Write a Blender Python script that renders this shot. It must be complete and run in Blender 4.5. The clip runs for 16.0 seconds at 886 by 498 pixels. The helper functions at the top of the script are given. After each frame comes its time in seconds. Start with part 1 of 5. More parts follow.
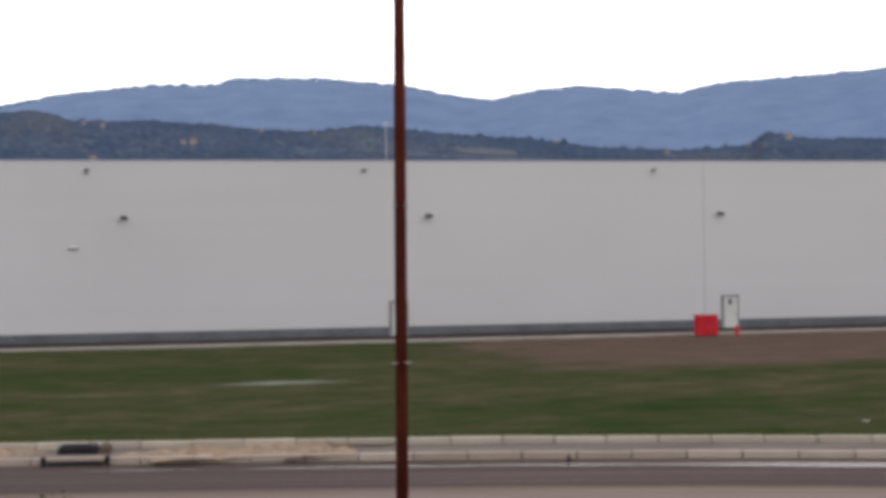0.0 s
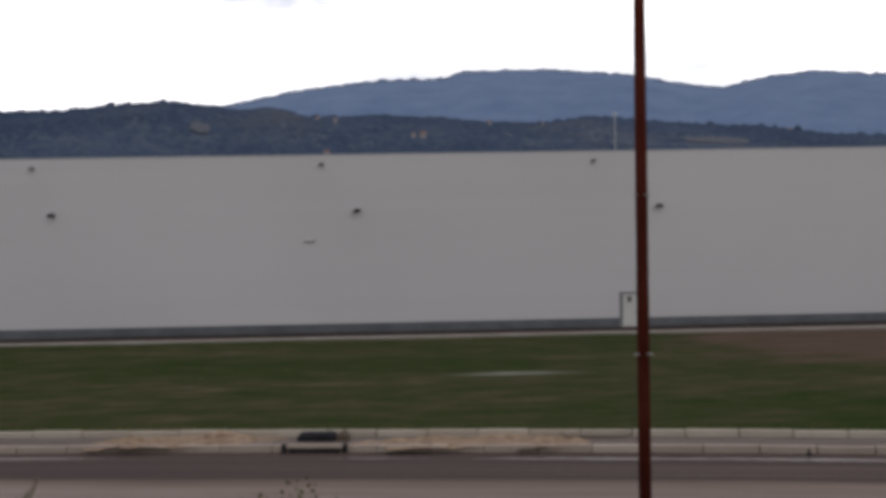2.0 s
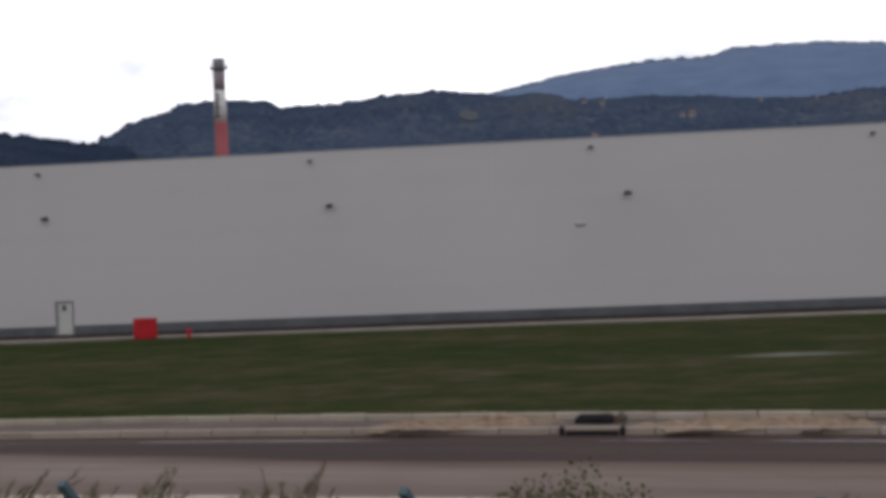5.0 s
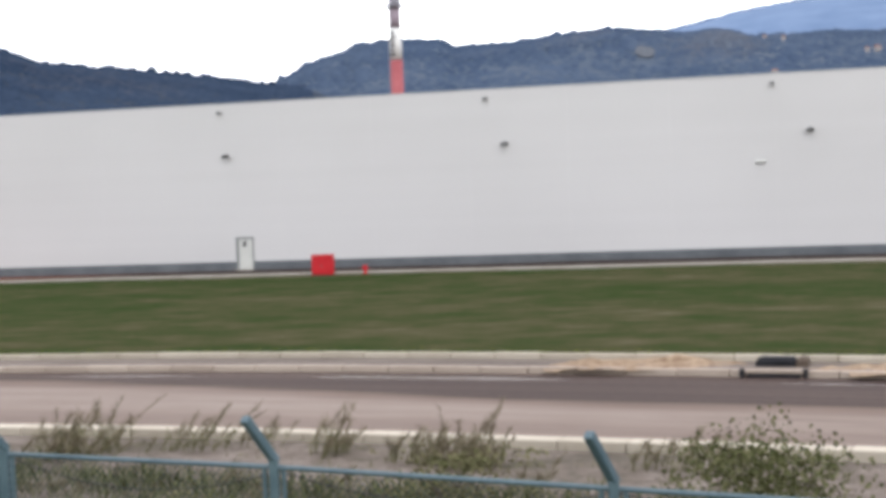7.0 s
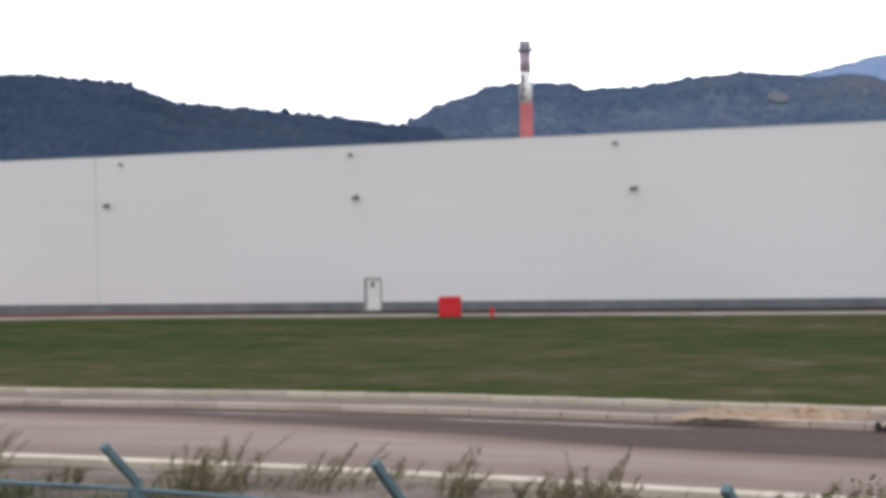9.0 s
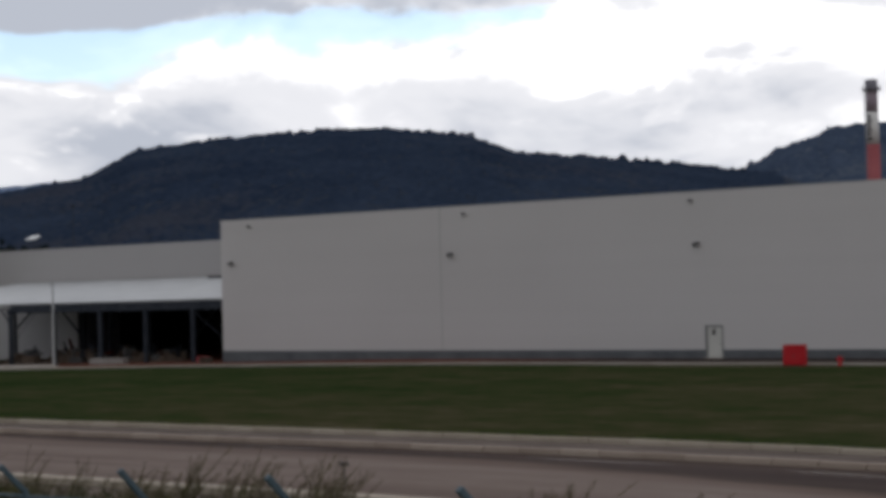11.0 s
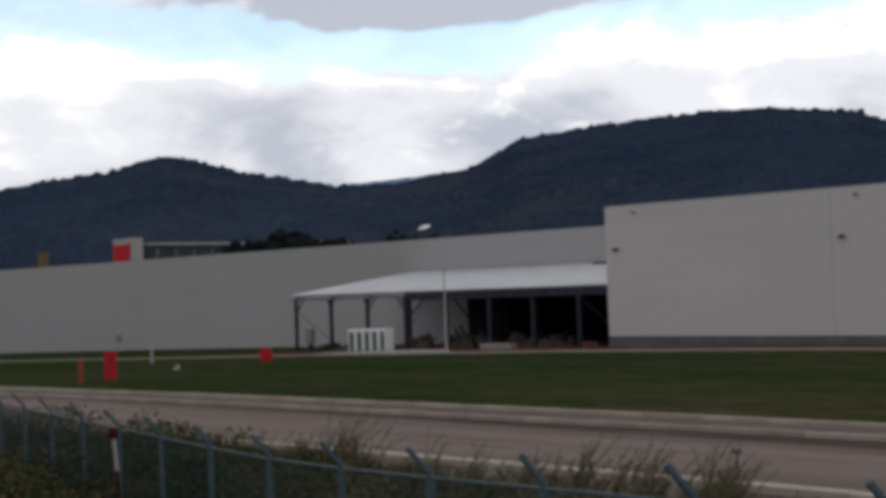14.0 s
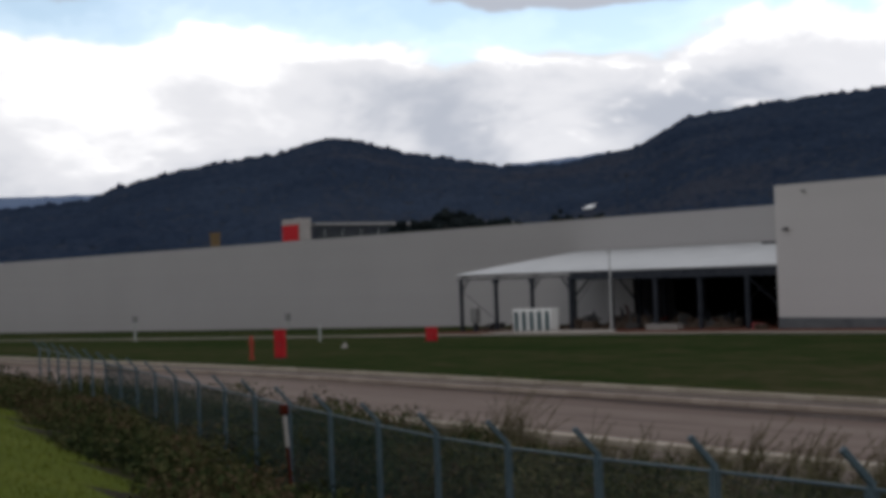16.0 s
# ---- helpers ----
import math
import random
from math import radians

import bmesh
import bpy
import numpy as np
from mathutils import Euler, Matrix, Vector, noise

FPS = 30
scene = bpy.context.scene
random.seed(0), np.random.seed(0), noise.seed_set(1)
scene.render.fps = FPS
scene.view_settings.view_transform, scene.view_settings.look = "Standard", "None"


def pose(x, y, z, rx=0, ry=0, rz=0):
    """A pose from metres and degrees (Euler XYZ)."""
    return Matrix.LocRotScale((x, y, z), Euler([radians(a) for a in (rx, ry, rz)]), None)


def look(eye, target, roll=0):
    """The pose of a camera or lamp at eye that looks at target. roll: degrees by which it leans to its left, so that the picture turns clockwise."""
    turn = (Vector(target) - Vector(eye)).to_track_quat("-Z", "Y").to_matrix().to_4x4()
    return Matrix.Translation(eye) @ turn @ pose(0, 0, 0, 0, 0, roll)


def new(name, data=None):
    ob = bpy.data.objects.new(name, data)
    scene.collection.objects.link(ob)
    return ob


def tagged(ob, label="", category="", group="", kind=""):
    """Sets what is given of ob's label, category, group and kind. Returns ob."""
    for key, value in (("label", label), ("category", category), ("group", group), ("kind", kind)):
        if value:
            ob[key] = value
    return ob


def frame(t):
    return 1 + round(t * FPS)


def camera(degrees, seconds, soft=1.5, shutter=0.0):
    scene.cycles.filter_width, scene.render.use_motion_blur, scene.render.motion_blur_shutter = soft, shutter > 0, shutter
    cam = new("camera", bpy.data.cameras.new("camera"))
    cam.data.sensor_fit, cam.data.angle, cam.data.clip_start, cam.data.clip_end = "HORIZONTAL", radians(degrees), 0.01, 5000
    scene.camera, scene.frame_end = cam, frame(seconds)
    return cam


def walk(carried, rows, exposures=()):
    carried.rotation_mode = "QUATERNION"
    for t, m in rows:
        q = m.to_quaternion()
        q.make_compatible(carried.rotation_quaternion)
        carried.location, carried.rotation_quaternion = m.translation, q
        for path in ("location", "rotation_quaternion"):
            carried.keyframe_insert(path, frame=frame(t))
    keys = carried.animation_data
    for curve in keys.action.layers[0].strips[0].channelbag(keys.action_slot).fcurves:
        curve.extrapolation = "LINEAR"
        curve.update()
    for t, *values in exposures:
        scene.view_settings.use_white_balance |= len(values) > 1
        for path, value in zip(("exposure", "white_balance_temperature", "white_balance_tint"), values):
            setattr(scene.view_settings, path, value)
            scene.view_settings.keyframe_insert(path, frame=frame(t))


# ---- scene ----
cam = camera(33.3, 16.0, soft=4.6)
PATH = [
    (0, (0.040, -0.004, 4.299), (2.100, 9.782, 4.371), -0.75),
    (0.5, (0.022, 0.040, 4.290), (1.735, 9.892, 4.342), -0.59),
    (1, (0.002, 0.087, 4.284), (1.240, 10.010, 4.326), -0.88),
    (1.5, (-0.011, 0.092, 4.293), (0.902, 10.050, 4.329), -0.96),
    (2, (-0.029, 0.095, 4.293), (0.505, 10.080, 4.328), -1.04),
    (2.5, (-0.039, 0.079, 4.295), (0.189, 10.077, 4.320), -1.37),
    (3, (-0.057, 0.084, 4.294), (-0.277, 10.081, 4.306), -2.31),
    (3.5, (-0.066, 0.094, 4.290), (-0.634, 10.078, 4.343), -2.27),
    (4, (-0.072, 0.108, 4.288), (-0.945, 10.070, 4.324), -2.14),
    (4.5, (-0.068, 0.117, 4.297), (-1.107, 10.062, 4.337), -2.05),
    (5, (-0.096, 0.058, 4.271), (-1.380, 9.975, 4.251), -2.40),
    (5.2, (-0.101, 0.053, 4.229), (-1.716, 9.921, 4.149), -2.34),
    (7.3, (-0.248, 0.376, 4.266), (-2.890, 10.012, 3.873), -2.19),
    (7.5, (-0.258, 0.397, 4.264), (-3.065, 9.989, 3.936), -2.08),
    (8, (-0.260, 0.423, 4.262), (-3.157, 9.992, 4.036), -1.90),
    (8.5, (-0.283, 0.470, 4.269), (-3.213, 10.029, 4.105), -1.28),
    (9, (-0.300, 0.411, 4.272), (-3.558, 9.865, 4.197), -1.34),
    (9.5, (-0.325, 0.388, 4.282), (-4.306, 9.561, 4.333), -2.04),
    (10, (-0.319, 0.347, 4.291), (-5.049, 9.155, 4.488), -2.14),
    (10.2, (-0.324, 0.325, 4.290), (-5.235, 9.033, 4.527), -2.07),
    (12.3, (-0.304, 0.147, 4.330), (-6.147, 8.260, 4.525), -1.34),
    (12.5, (-0.323, 0.140, 4.336), (-6.338, 8.126, 4.514), -1.57),
    (13, (-0.347, 0.154, 4.333), (-6.888, 7.715, 4.538), -2.30),
    (13.5, (-0.382, 0.164, 4.325), (-7.341, 7.342, 4.497), -2.48),
    (14, (-0.393, 0.153, 4.323), (-7.673, 7.004, 4.601), -2.08),
    (14.5, (-0.386, 0.156, 4.332), (-7.832, 6.826, 4.614), -2.49),
    (15, (-0.414, 0.147, 4.327), (-8.057, 6.589, 4.612), -2.14),
    (15.5, (-0.446, 0.168, 4.323), (-8.274, 6.385, 4.559), -1.98),
    (16, (-0.462, 0.164, 4.321), (-8.459, 6.165, 4.502), -1.95),
]
walk(cam, [(t, look(eye, target, roll)) for t, eye, target, roll in PATH],
     exposures=[(0, 0.13, 6450, 11), (1.5, -0.44, 6450, 12), (2.5, -0.68, 6450, 12), (3.5, -0.62, 6450, 12), (5, -0.64, 6400, 12), (7.3, 0.95, 6350, 8), (8.5, 0.79, 6350, 8),
                (9.2, 0.32, 6320, 10), (10, -0.92, 6400, 10), (12.5, -1.16, 6420, 10), (14, -1.05, 6420, 10), (16, -1.12, 6430, 10)])


# ---------------------------------------------------------------- world and light
SUN_AZ = radians(150.0)         # heading of the veiled sun, behind the camera on its right
world = bpy.data.worlds.new("sky")
scene.world = world
world.use_nodes = True
wn, wl = world.node_tree.nodes, world.node_tree.links
wn.clear()


def wnode(kind, **values):
    n = wn.new(kind)
    for key, value in values.items():
        if key in ("sky_type", "sun_disc", "sun_elevation", "sun_rotation", "operation", "blend_type", "data_type", "clamp"):
            if key == "sky_type":
                n.sky_type = value
            elif key == "sun_disc":
                n.sun_disc = value
            elif key == "sun_elevation":
                n.sun_elevation = value
            elif key == "sun_rotation":
                n.sun_rotation = value
            elif key == "operation":
                n.operation = value
            elif key == "data_type":
                n.data_type = value
            elif key == "clamp":
                n.clamp = value
        else:
            n.inputs[key].default_value = value
    return n


def wmath(op, a, b=None, clamp=False):
    n = wn.new("ShaderNodeMath")
    n.operation, n.use_clamp = op, clamp
    for i, v in enumerate((a, b)):
        if v is None:
            continue
        if isinstance(v, (int, float)):
            n.inputs[i].default_value = v
        else:
            wl.new(v, n.inputs[i])
    return n.outputs[0]


coord = wn.new("ShaderNodeTexCoord")
sep = wn.new("ShaderNodeSeparateXYZ")
wl.new(coord.outputs["Generated"], sep.inputs[0])
lift = wmath("ADD", wmath("MAXIMUM", sep.outputs[2], 0.0), 0.50)
comb = wn.new("ShaderNodeCombineXYZ")
wl.new(wmath("DIVIDE", sep.outputs[0], lift), comb.inputs[0])
wl.new(wmath("DIVIDE", sep.outputs[1], lift), comb.inputs[1])
wl.new(wmath("MULTIPLY", sep.outputs[2], 2.2), comb.inputs[2])


def wnoise(scale, detail, rough, distort, offset):
    m = wn.new("ShaderNodeMapping")
    m.inputs["Location"].default_value = offset
    wl.new(comb.outputs[0], m.inputs["Vector"])
    n = wn.new("ShaderNodeTexNoise")
    n.inputs["Scale"].default_value, n.inputs["Detail"].default_value = scale, detail
    n.inputs["Roughness"].default_value, n.inputs["Distortion"].default_value = rough, distort
    wl.new(m.outputs[0], n.inputs["Vector"])
    return n.outputs["Fac"]


def wramp(fac, stops):
    r = wn.new("ShaderNodeValToRGB")
    r.color_ramp.interpolation = "EASE"
    while len(r.color_ramp.elements) < len(stops):
        r.color_ramp.elements.new(0.5)
    for el, (p, c) in zip(r.color_ramp.elements, stops):
        el.position, el.color = p, (*c, 1)
    wl.new(fac, r.inputs[0])
    return r.outputs[0]


sky = wnode("ShaderNodeTexSky", sky_type="NISHITA", sun_disc=False, sun_elevation=radians(24), sun_rotation=SUN_AZ)
body_noise = wnoise(3.6, 9.0, 0.55, 0.25, (3.1, 1.7, 0.4))
big_noise = wnoise(2.0, 6.0, 0.5, 0.2, (7.3, 2.2, 1.0))
puff_noise = wnoise(8.5, 8.0, 0.58, 0.3, (1.4, 6.2, 2.0))
height = wmath("ADD", sep.outputs[2], wmath("MULTIPLY", wmath("SUBTRACT", body_noise, 0.5), 0.09))
ragged = wmath("ADD", height, wmath("MULTIPLY", wmath("SUBTRACT", puff_noise, 0.5), 0.07))
west = wmath("MULTIPLY", wmath("SUBTRACT", wmath("MULTIPLY", sep.outputs[0], -1.0), 0.15), 2.6, True)
above = wmath("MULTIPLY", wmath("SUBTRACT", 1.0, wmath("DIVIDE", wmath("ABSOLUTE", wmath("SUBTRACT", ragged, 0.220)), 0.048), True), 0.20)
# the deck has a sunlit upper rim below the blue lane, and bright puffs low down
rim = wmath("MULTIPLY", wmath("POWER", wmath("SUBTRACT", 1.0, wmath("DIVIDE", wmath("ABSOLUTE", wmath("SUBTRACT", ragged, 0.154)), 0.040), True), 2.0), -0.26)
puffs = wmath("MULTIPLY", wmath("MULTIPLY", wmath("SUBTRACT", puff_noise, 0.58), 6.0, True), -0.17)
density = wmath("ADD", wmath("ADD", body_noise, above), wmath("ADD", rim, wmath("ADD", puffs, wmath("ADD", wmath("MULTIPLY", west, 0.075), 0.03))))
cloud = wramp(density, [(0.28, (2.05, 2.02, 1.98)), (0.41, (1.52, 1.50, 1.50)), (0.54, (1.10, 1.10, 1.14)), (0.74, (0.66, 0.70, 0.79))])
# the deck closes towards the horizon
lane = wmath("SUBTRACT", 1.0, wmath("DIVIDE", wmath("ABSOLUTE", wmath("SUBTRACT", height, 0.178)), 0.030), True)
closing = wmath("SUBTRACT", wmath("ADD", big_noise, 0.12), wmath("MULTIPLY", wmath("MULTIPLY", lane, west), 0.36))
cover = wramp(closing, [(0.34, (0.28, 0.28, 0.28)), (0.44, (1, 1, 1))])
blue = wn.new("ShaderNodeMix")
blue.data_type = "RGBA"
blue.blend_type = "MIX"
wl.new(cover, blue.inputs["Factor"])
skyscale = wn.new("ShaderNodeMix")
skyscale.data_type, skyscale.blend_type = "RGBA", "MULTIPLY"
skyscale.inputs["Factor"].default_value = 1.0
wl.new(sky.outputs[0], skyscale.inputs["A"])
skyscale.inputs["B"].default_value = (0.25, 0.24, 0.235, 1)
wl.new(skyscale.outputs["Result"], blue.inputs["A"])
wl.new(cloud, blue.inputs["B"])
# the cloud deck thins, and glows, over the hills
side = wmath("ADD", wmath("MULTIPLY", sep.outputs[0], math.sin(SUN_AZ)), wmath("MULTIPLY", sep.outputs[1], math.cos(SUN_AZ)))
glow = wmath("ADD", wmath("MULTIPLY", wmath("ADD", side, 1.0), -0.45), 1.68)
bg = wn.new("ShaderNodeBackground")
wl.new(blue.outputs["Result"], bg.inputs[0])
wl.new(glow, bg.inputs[1])
out = wn.new("ShaderNodeOutputWorld")
wl.new(bg.outputs[0], out.inputs[0])

sun = new("sun", bpy.data.lights.new("sun", "SUN"))
sun.data.energy, sun.data.angle, sun.data.color = 0.5, radians(30), (1.0, 0.95, 0.88)
sun.matrix_world = look((0, 0, 0), (-math.sin(SUN_AZ) * 9, -math.cos(SUN_AZ) * 9, -4.0))

# ---------------------------------------------------------------- materials
KERB, KERB_LOW, NEAR = 39.2, 37.35, 28.0     # offsets of the three kerbs across the road


class Mat:
    """A small builder for node materials that vary with the place in metres."""

    def __init__(self, name, rough=0.8, metal=0.0):
        self.m = bpy.data.materials.new(name)
        self.m.use_nodes = True
        self.n, self.l = self.m.node_tree.nodes, self.m.node_tree.links
        self.bsdf = self.n["Principled BSDF"]
        self.bsdf.inputs["Roughness"].default_value = rough
        self.bsdf.inputs["Metallic"].default_value = metal
        if rough > 0.72:
            self.bsdf.inputs["Specular IOR Level"].default_value = 0.04
        self.geo = self.n.new("ShaderNodeNewGeometry")
        self.pos = self.geo.outputs["Position"]
        self.island = self.geo.outputs["Random Per Island"]

    def noise(self, scale, detail=4.0, rough=0.55, stretch=(1, 1, 1), shift=(0, 0, 0)):
        m = self.n.new("ShaderNodeMapping")
        m.inputs["Scale"].default_value = stretch
        m.inputs["Location"].default_value = shift
        self.l.new(self.pos, m.inputs["Vector"])
        t = self.n.new("ShaderNodeTexNoise")
        t.inputs["Scale"].default_value, t.inputs["Detail"].default_value, t.inputs["Roughness"].default_value = scale, detail, rough
        self.l.new(m.outputs[0], t.inputs["Vector"])
        return t.outputs["Fac"]

    def axis(self, i):
        s = self.n.new("ShaderNodeSeparateXYZ")
        self.l.new(self.pos, s.inputs[0])
        return s.outputs[i]

    def calc(self, op, a, b=0.0, clamp=False):
        t = self.n.new("ShaderNodeMath")
        t.operation, t.use_clamp = op, clamp
        for i, v in enumerate((a, b)):
            if isinstance(v, (int, float)):
                t.inputs[i].default_value = v
            else:
                self.l.new(v, t.inputs[i])
        return t.outputs[0]

    def span(self, v, lo, hi):
        t = self.n.new("ShaderNodeMapRange")
        t.interpolation_type = "SMOOTHSTEP"
        self.l.new(v, t.inputs["Value"])
        t.inputs["From Min"].default_value, t.inputs["From Max"].default_value = lo, hi
        return t.outputs[0]

    def ramp(self, fac, stops):
        r = self.n.new("ShaderNodeValToRGB")
        while len(r.color_ramp.elements) < len(stops):
            r.color_ramp.elements.new(0.5)
        for el, (p, c) in zip(r.color_ramp.elements, stops):
            el.position, el.color = p, (*c, 1)
        self.l.new(fac, r.inputs[0])
        return r.outputs[0]

    def mix(self, fac, a, b, mode="MIX"):
        t = self.n.new("ShaderNodeMix")
        t.data_type, t.blend_type = "RGBA", mode
        for key, v in (("Factor", fac), ("A", a), ("B", b)):
            if isinstance(v, (int, float)):
                t.inputs[key].default_value = v
            elif isinstance(v, tuple):
                t.inputs[key].default_value = (*v, 1)
            else:
                self.l.new(v, t.inputs[key])
        return t.outputs["Result"]

    def colour(self, c):
        if isinstance(c, tuple):
            self.bsdf.inputs["Base Color"].default_value = (*c, 1)
        else:
            self.l.new(c, self.bsdf.inputs["Base Color"])
        return self

    def gloss(self, v):
        self.l.new(v, self.bsdf.inputs["Roughness"])
        return self

    def bump(self, h, strength=0.4, depth=0.01):
        b = self.n.new("ShaderNodeBump")
        b.inputs["Strength"].default_value, b.inputs["Distance"].default_value = strength, depth
        self.l.new(h, b.inputs["Height"])
        self.l.new(b.outputs[0], self.bsdf.inputs["Normal"])
        return self


def plain(name, a, b, scale, rough=0.7, metal=0.0, bump=0.2, stretch=(1, 1, 1)):
    """Two tones by a coarse noise, a fine grain and a little relief."""
    k = Mat(name, rough, metal)
    coarse, fine = k.noise(scale, 5, 0.6, stretch), k.noise(scale * 11, 3, 0.6, stretch)
    tone = k.calc("ADD", k.calc("MULTIPLY", coarse, 0.75), k.calc("MULTIPLY", fine, 0.25))
    k.colour(k.ramp(tone, [(0.34, a), (0.66, b)])).bump(fine, bump, 0.006)
    return k.m


def object_tint(name, a, b, scale, rough=0.8):
    """As plain, with each piece a shade of its own."""
    k = Mat(name, rough)
    info = k.n.new("ShaderNodeObjectInfo")
    coarse, fine = k.noise(scale, 5, 0.65), k.noise(scale * 14, 3, 0.6)
    tone = k.calc("ADD", k.calc("MULTIPLY", coarse, 0.6), k.calc("MULTIPLY", info.outputs["Random"], 0.4))
    k.colour(k.ramp(tone, [(0.2, a), (0.75, b)])).bump(fine, 0.4, 0.01)
    return k.m


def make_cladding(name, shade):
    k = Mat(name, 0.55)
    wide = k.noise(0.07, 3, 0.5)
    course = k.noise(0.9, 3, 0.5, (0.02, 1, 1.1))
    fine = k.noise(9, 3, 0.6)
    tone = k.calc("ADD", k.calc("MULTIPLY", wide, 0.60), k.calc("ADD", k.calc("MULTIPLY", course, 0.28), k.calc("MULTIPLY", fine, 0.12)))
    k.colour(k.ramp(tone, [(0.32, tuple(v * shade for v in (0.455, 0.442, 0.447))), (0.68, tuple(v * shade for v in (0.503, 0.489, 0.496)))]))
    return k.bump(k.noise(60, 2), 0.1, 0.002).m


def make_field():
    k = Mat("field_grass", 0.95)
    k.bsdf.inputs["Specular IOR Level"].default_value = 0.0
    x, y = k.axis(0), k.axis(1)
    patch, mid, fine = k.noise(0.075, 5, 0.62, (0.7, 1.2, 1)), k.noise(0.55, 6, 0.7, (0.8, 1.1, 1)), k.noise(6, 4, 0.7)
    tone = k.calc("ADD", k.calc("MULTIPLY", patch, 0.38), k.calc("ADD", k.calc("MULTIPLY", mid, 0.50), k.calc("MULTIPLY", fine, 0.12)))
    # worn, drier turf in the middle of the field; lusher near the road's bend
    worn = k.calc("MULTIPLY", k.span(y, 41.0, 46.0), k.span(y, 60.0, 50.0))
    lush = k.span(k.calc("ADD", x, k.calc("MULTIPLY", patch, 20.0)), -14.0, -46.0)
    tone = k.calc("ADD", tone, k.calc("SUBTRACT", k.calc("MULTIPLY", worn, 0.035), k.calc("MULTIPLY", lush, 0.05)))
    grass = k.ramp(tone, [(0.37, (0.0160, 0.0285, 0.0095)), (0.45, (0.0272, 0.0372, 0.0142)), (0.52, (0.0395, 0.0412, 0.0195)), (0.60, (0.060, 0.053, 0.031)), (0.69, (0.104, 0.095, 0.065))])
    earth = k.ramp(k.calc("ADD", k.calc("MULTIPLY", mid, 0.6), k.calc("MULTIPLY", fine, 0.4)), [(0.35, (0.060, 0.041, 0.031)), (0.65, (0.092, 0.067, 0.053))])
    wobble = k.calc("MULTIPLY", k.calc("SUBTRACT", k.noise(0.16, 4, 0.6), 0.5), 16.0)
    bare_x = k.span(k.calc("ADD", x, wobble), 14.0, 21.0)
    bare_y = k.span(k.calc("ADD", y, k.calc("MULTIPLY", wobble, 0.6)), 55.0, 61.0)
    bare = k.calc("MULTIPLY", bare_x, bare_y)
    # a verge of bare gravel before the buildings
    verge = k.calc("MULTIPLY", k.span(k.calc("ADD", y, k.calc("MULTIPLY", wobble, 0.05)), 86.6, 87.0), k.span(k.calc("ADD", x, wobble), -136.0, -120.0))
    earth = k.mix(k.calc("MULTIPLY", k.span(y, 86.6, 87.4), 0.75), earth, (0.030, 0.026, 0.026))
    earth = k.mix(k.span(k.calc("ADD", x, wobble), -42.0, -60.0), earth, (0.105, 0.046, 0.034))
    ground = k.mix(k.calc("MAXIMUM", bare, verge), grass, earth)
    # a pale streak of dried silt
    sx = k.calc("DIVIDE", k.calc("SUBTRACT", x, 5.6), 3.3)
    sy = k.calc("DIVIDE", k.calc("SUBTRACT", k.calc("ADD", y, k.calc("MULTIPLY", wobble, 0.05)), 55.3), 1.5)
    far = k.calc("ADD", k.calc("MULTIPLY", sx, sx), k.calc("MULTIPLY", sy, sy))
    silt = k.span(k.calc("ADD", far, k.calc("MULTIPLY", k.noise(0.9, 6, 0.75, (0.5, 2.2, 1)), 3.0)), 2.4, 1.2)
    ground = k.mix(k.calc("MULTIPLY", silt, 0.85), ground, (0.175, 0.175, 0.150))
    return k.colour(ground).bump(k.noise(3.5, 5, 0.7), 0.8, 0.08).m


def make_road():
    """Pale dusty concrete, with damp mud dragged along the far kerb; laid out along and across the road."""
    k = Mat("road_concrete", 0.75)
    k.pos = k.n.new("ShaderNodeUVMap").outputs[0]
    v = k.noise(0.35, 5, 0.6, (0.10, 1.9, 1))
    stain, fine = k.noise(1.4, 5, 0.65, (0.25, 1.2, 1)), k.noise(25, 3, 0.6)
    tone = k.calc("ADD", k.calc("MULTIPLY", v, 0.55), k.calc("ADD", k.calc("MULTIPLY", stain, 0.3), k.calc("MULTIPLY", fine, 0.15)))
    pale = k.ramp(tone, [(0.33, (0.104, 0.074, 0.062)), (0.50, (0.150, 0.114, 0.099)), (0.68, (0.205, 0.166, 0.147))])
    streak, grain = k.noise(0.8, 6, 0.7, (0.05, 2.4, 1)), k.noise(14, 4, 0.65, (0.3, 1, 1))
    damp = k.calc("ADD", k.calc("MULTIPLY", streak, 0.7), k.calc("MULTIPLY", grain, 0.3))
    mud = k.ramp(damp, [(0.36, (0.030, 0.020, 0.018)), (0.52, (0.050, 0.034, 0.030)), (0.68, (0.098, 0.072, 0.062))])
    x, gap = k.axis(0), k.calc("SUBTRACT", KERB_LOW, k.axis(1))
    wide = k.calc("SUBTRACT", 4.45, k.calc("ADD", k.calc("MULTIPLY", k.span(x, -2.0, -26.0), 2.9), k.calc("MULTIPLY", k.span(x, -24.0, -60.0), 0.95)))
    ragged = k.calc("MULTIPLY", k.calc("SUBTRACT", k.noise(0.9, 6, 0.7, (0.07, 1.6, 1), (3, 8, 0)), 0.5), 2.6)
    over = k.calc("SUBTRACT", k.calc("ADD", gap, ragged), wide)
    dirty = k.mix(k.calc("MULTIPLY", k.span(over, 1.5, 0.1), 0.55), pale, (0.088, 0.056, 0.043))
    k.colour(k.mix(k.span(over, 0.25, -0.35), dirty, mud))
    return k.bump(fine, 0.4, 0.005).m


def make_mud():
    return plain("damp_mud", (0.034, 0.023, 0.020), (0.080, 0.060, 0.052), 1.6, 0.75, bump=0.5)


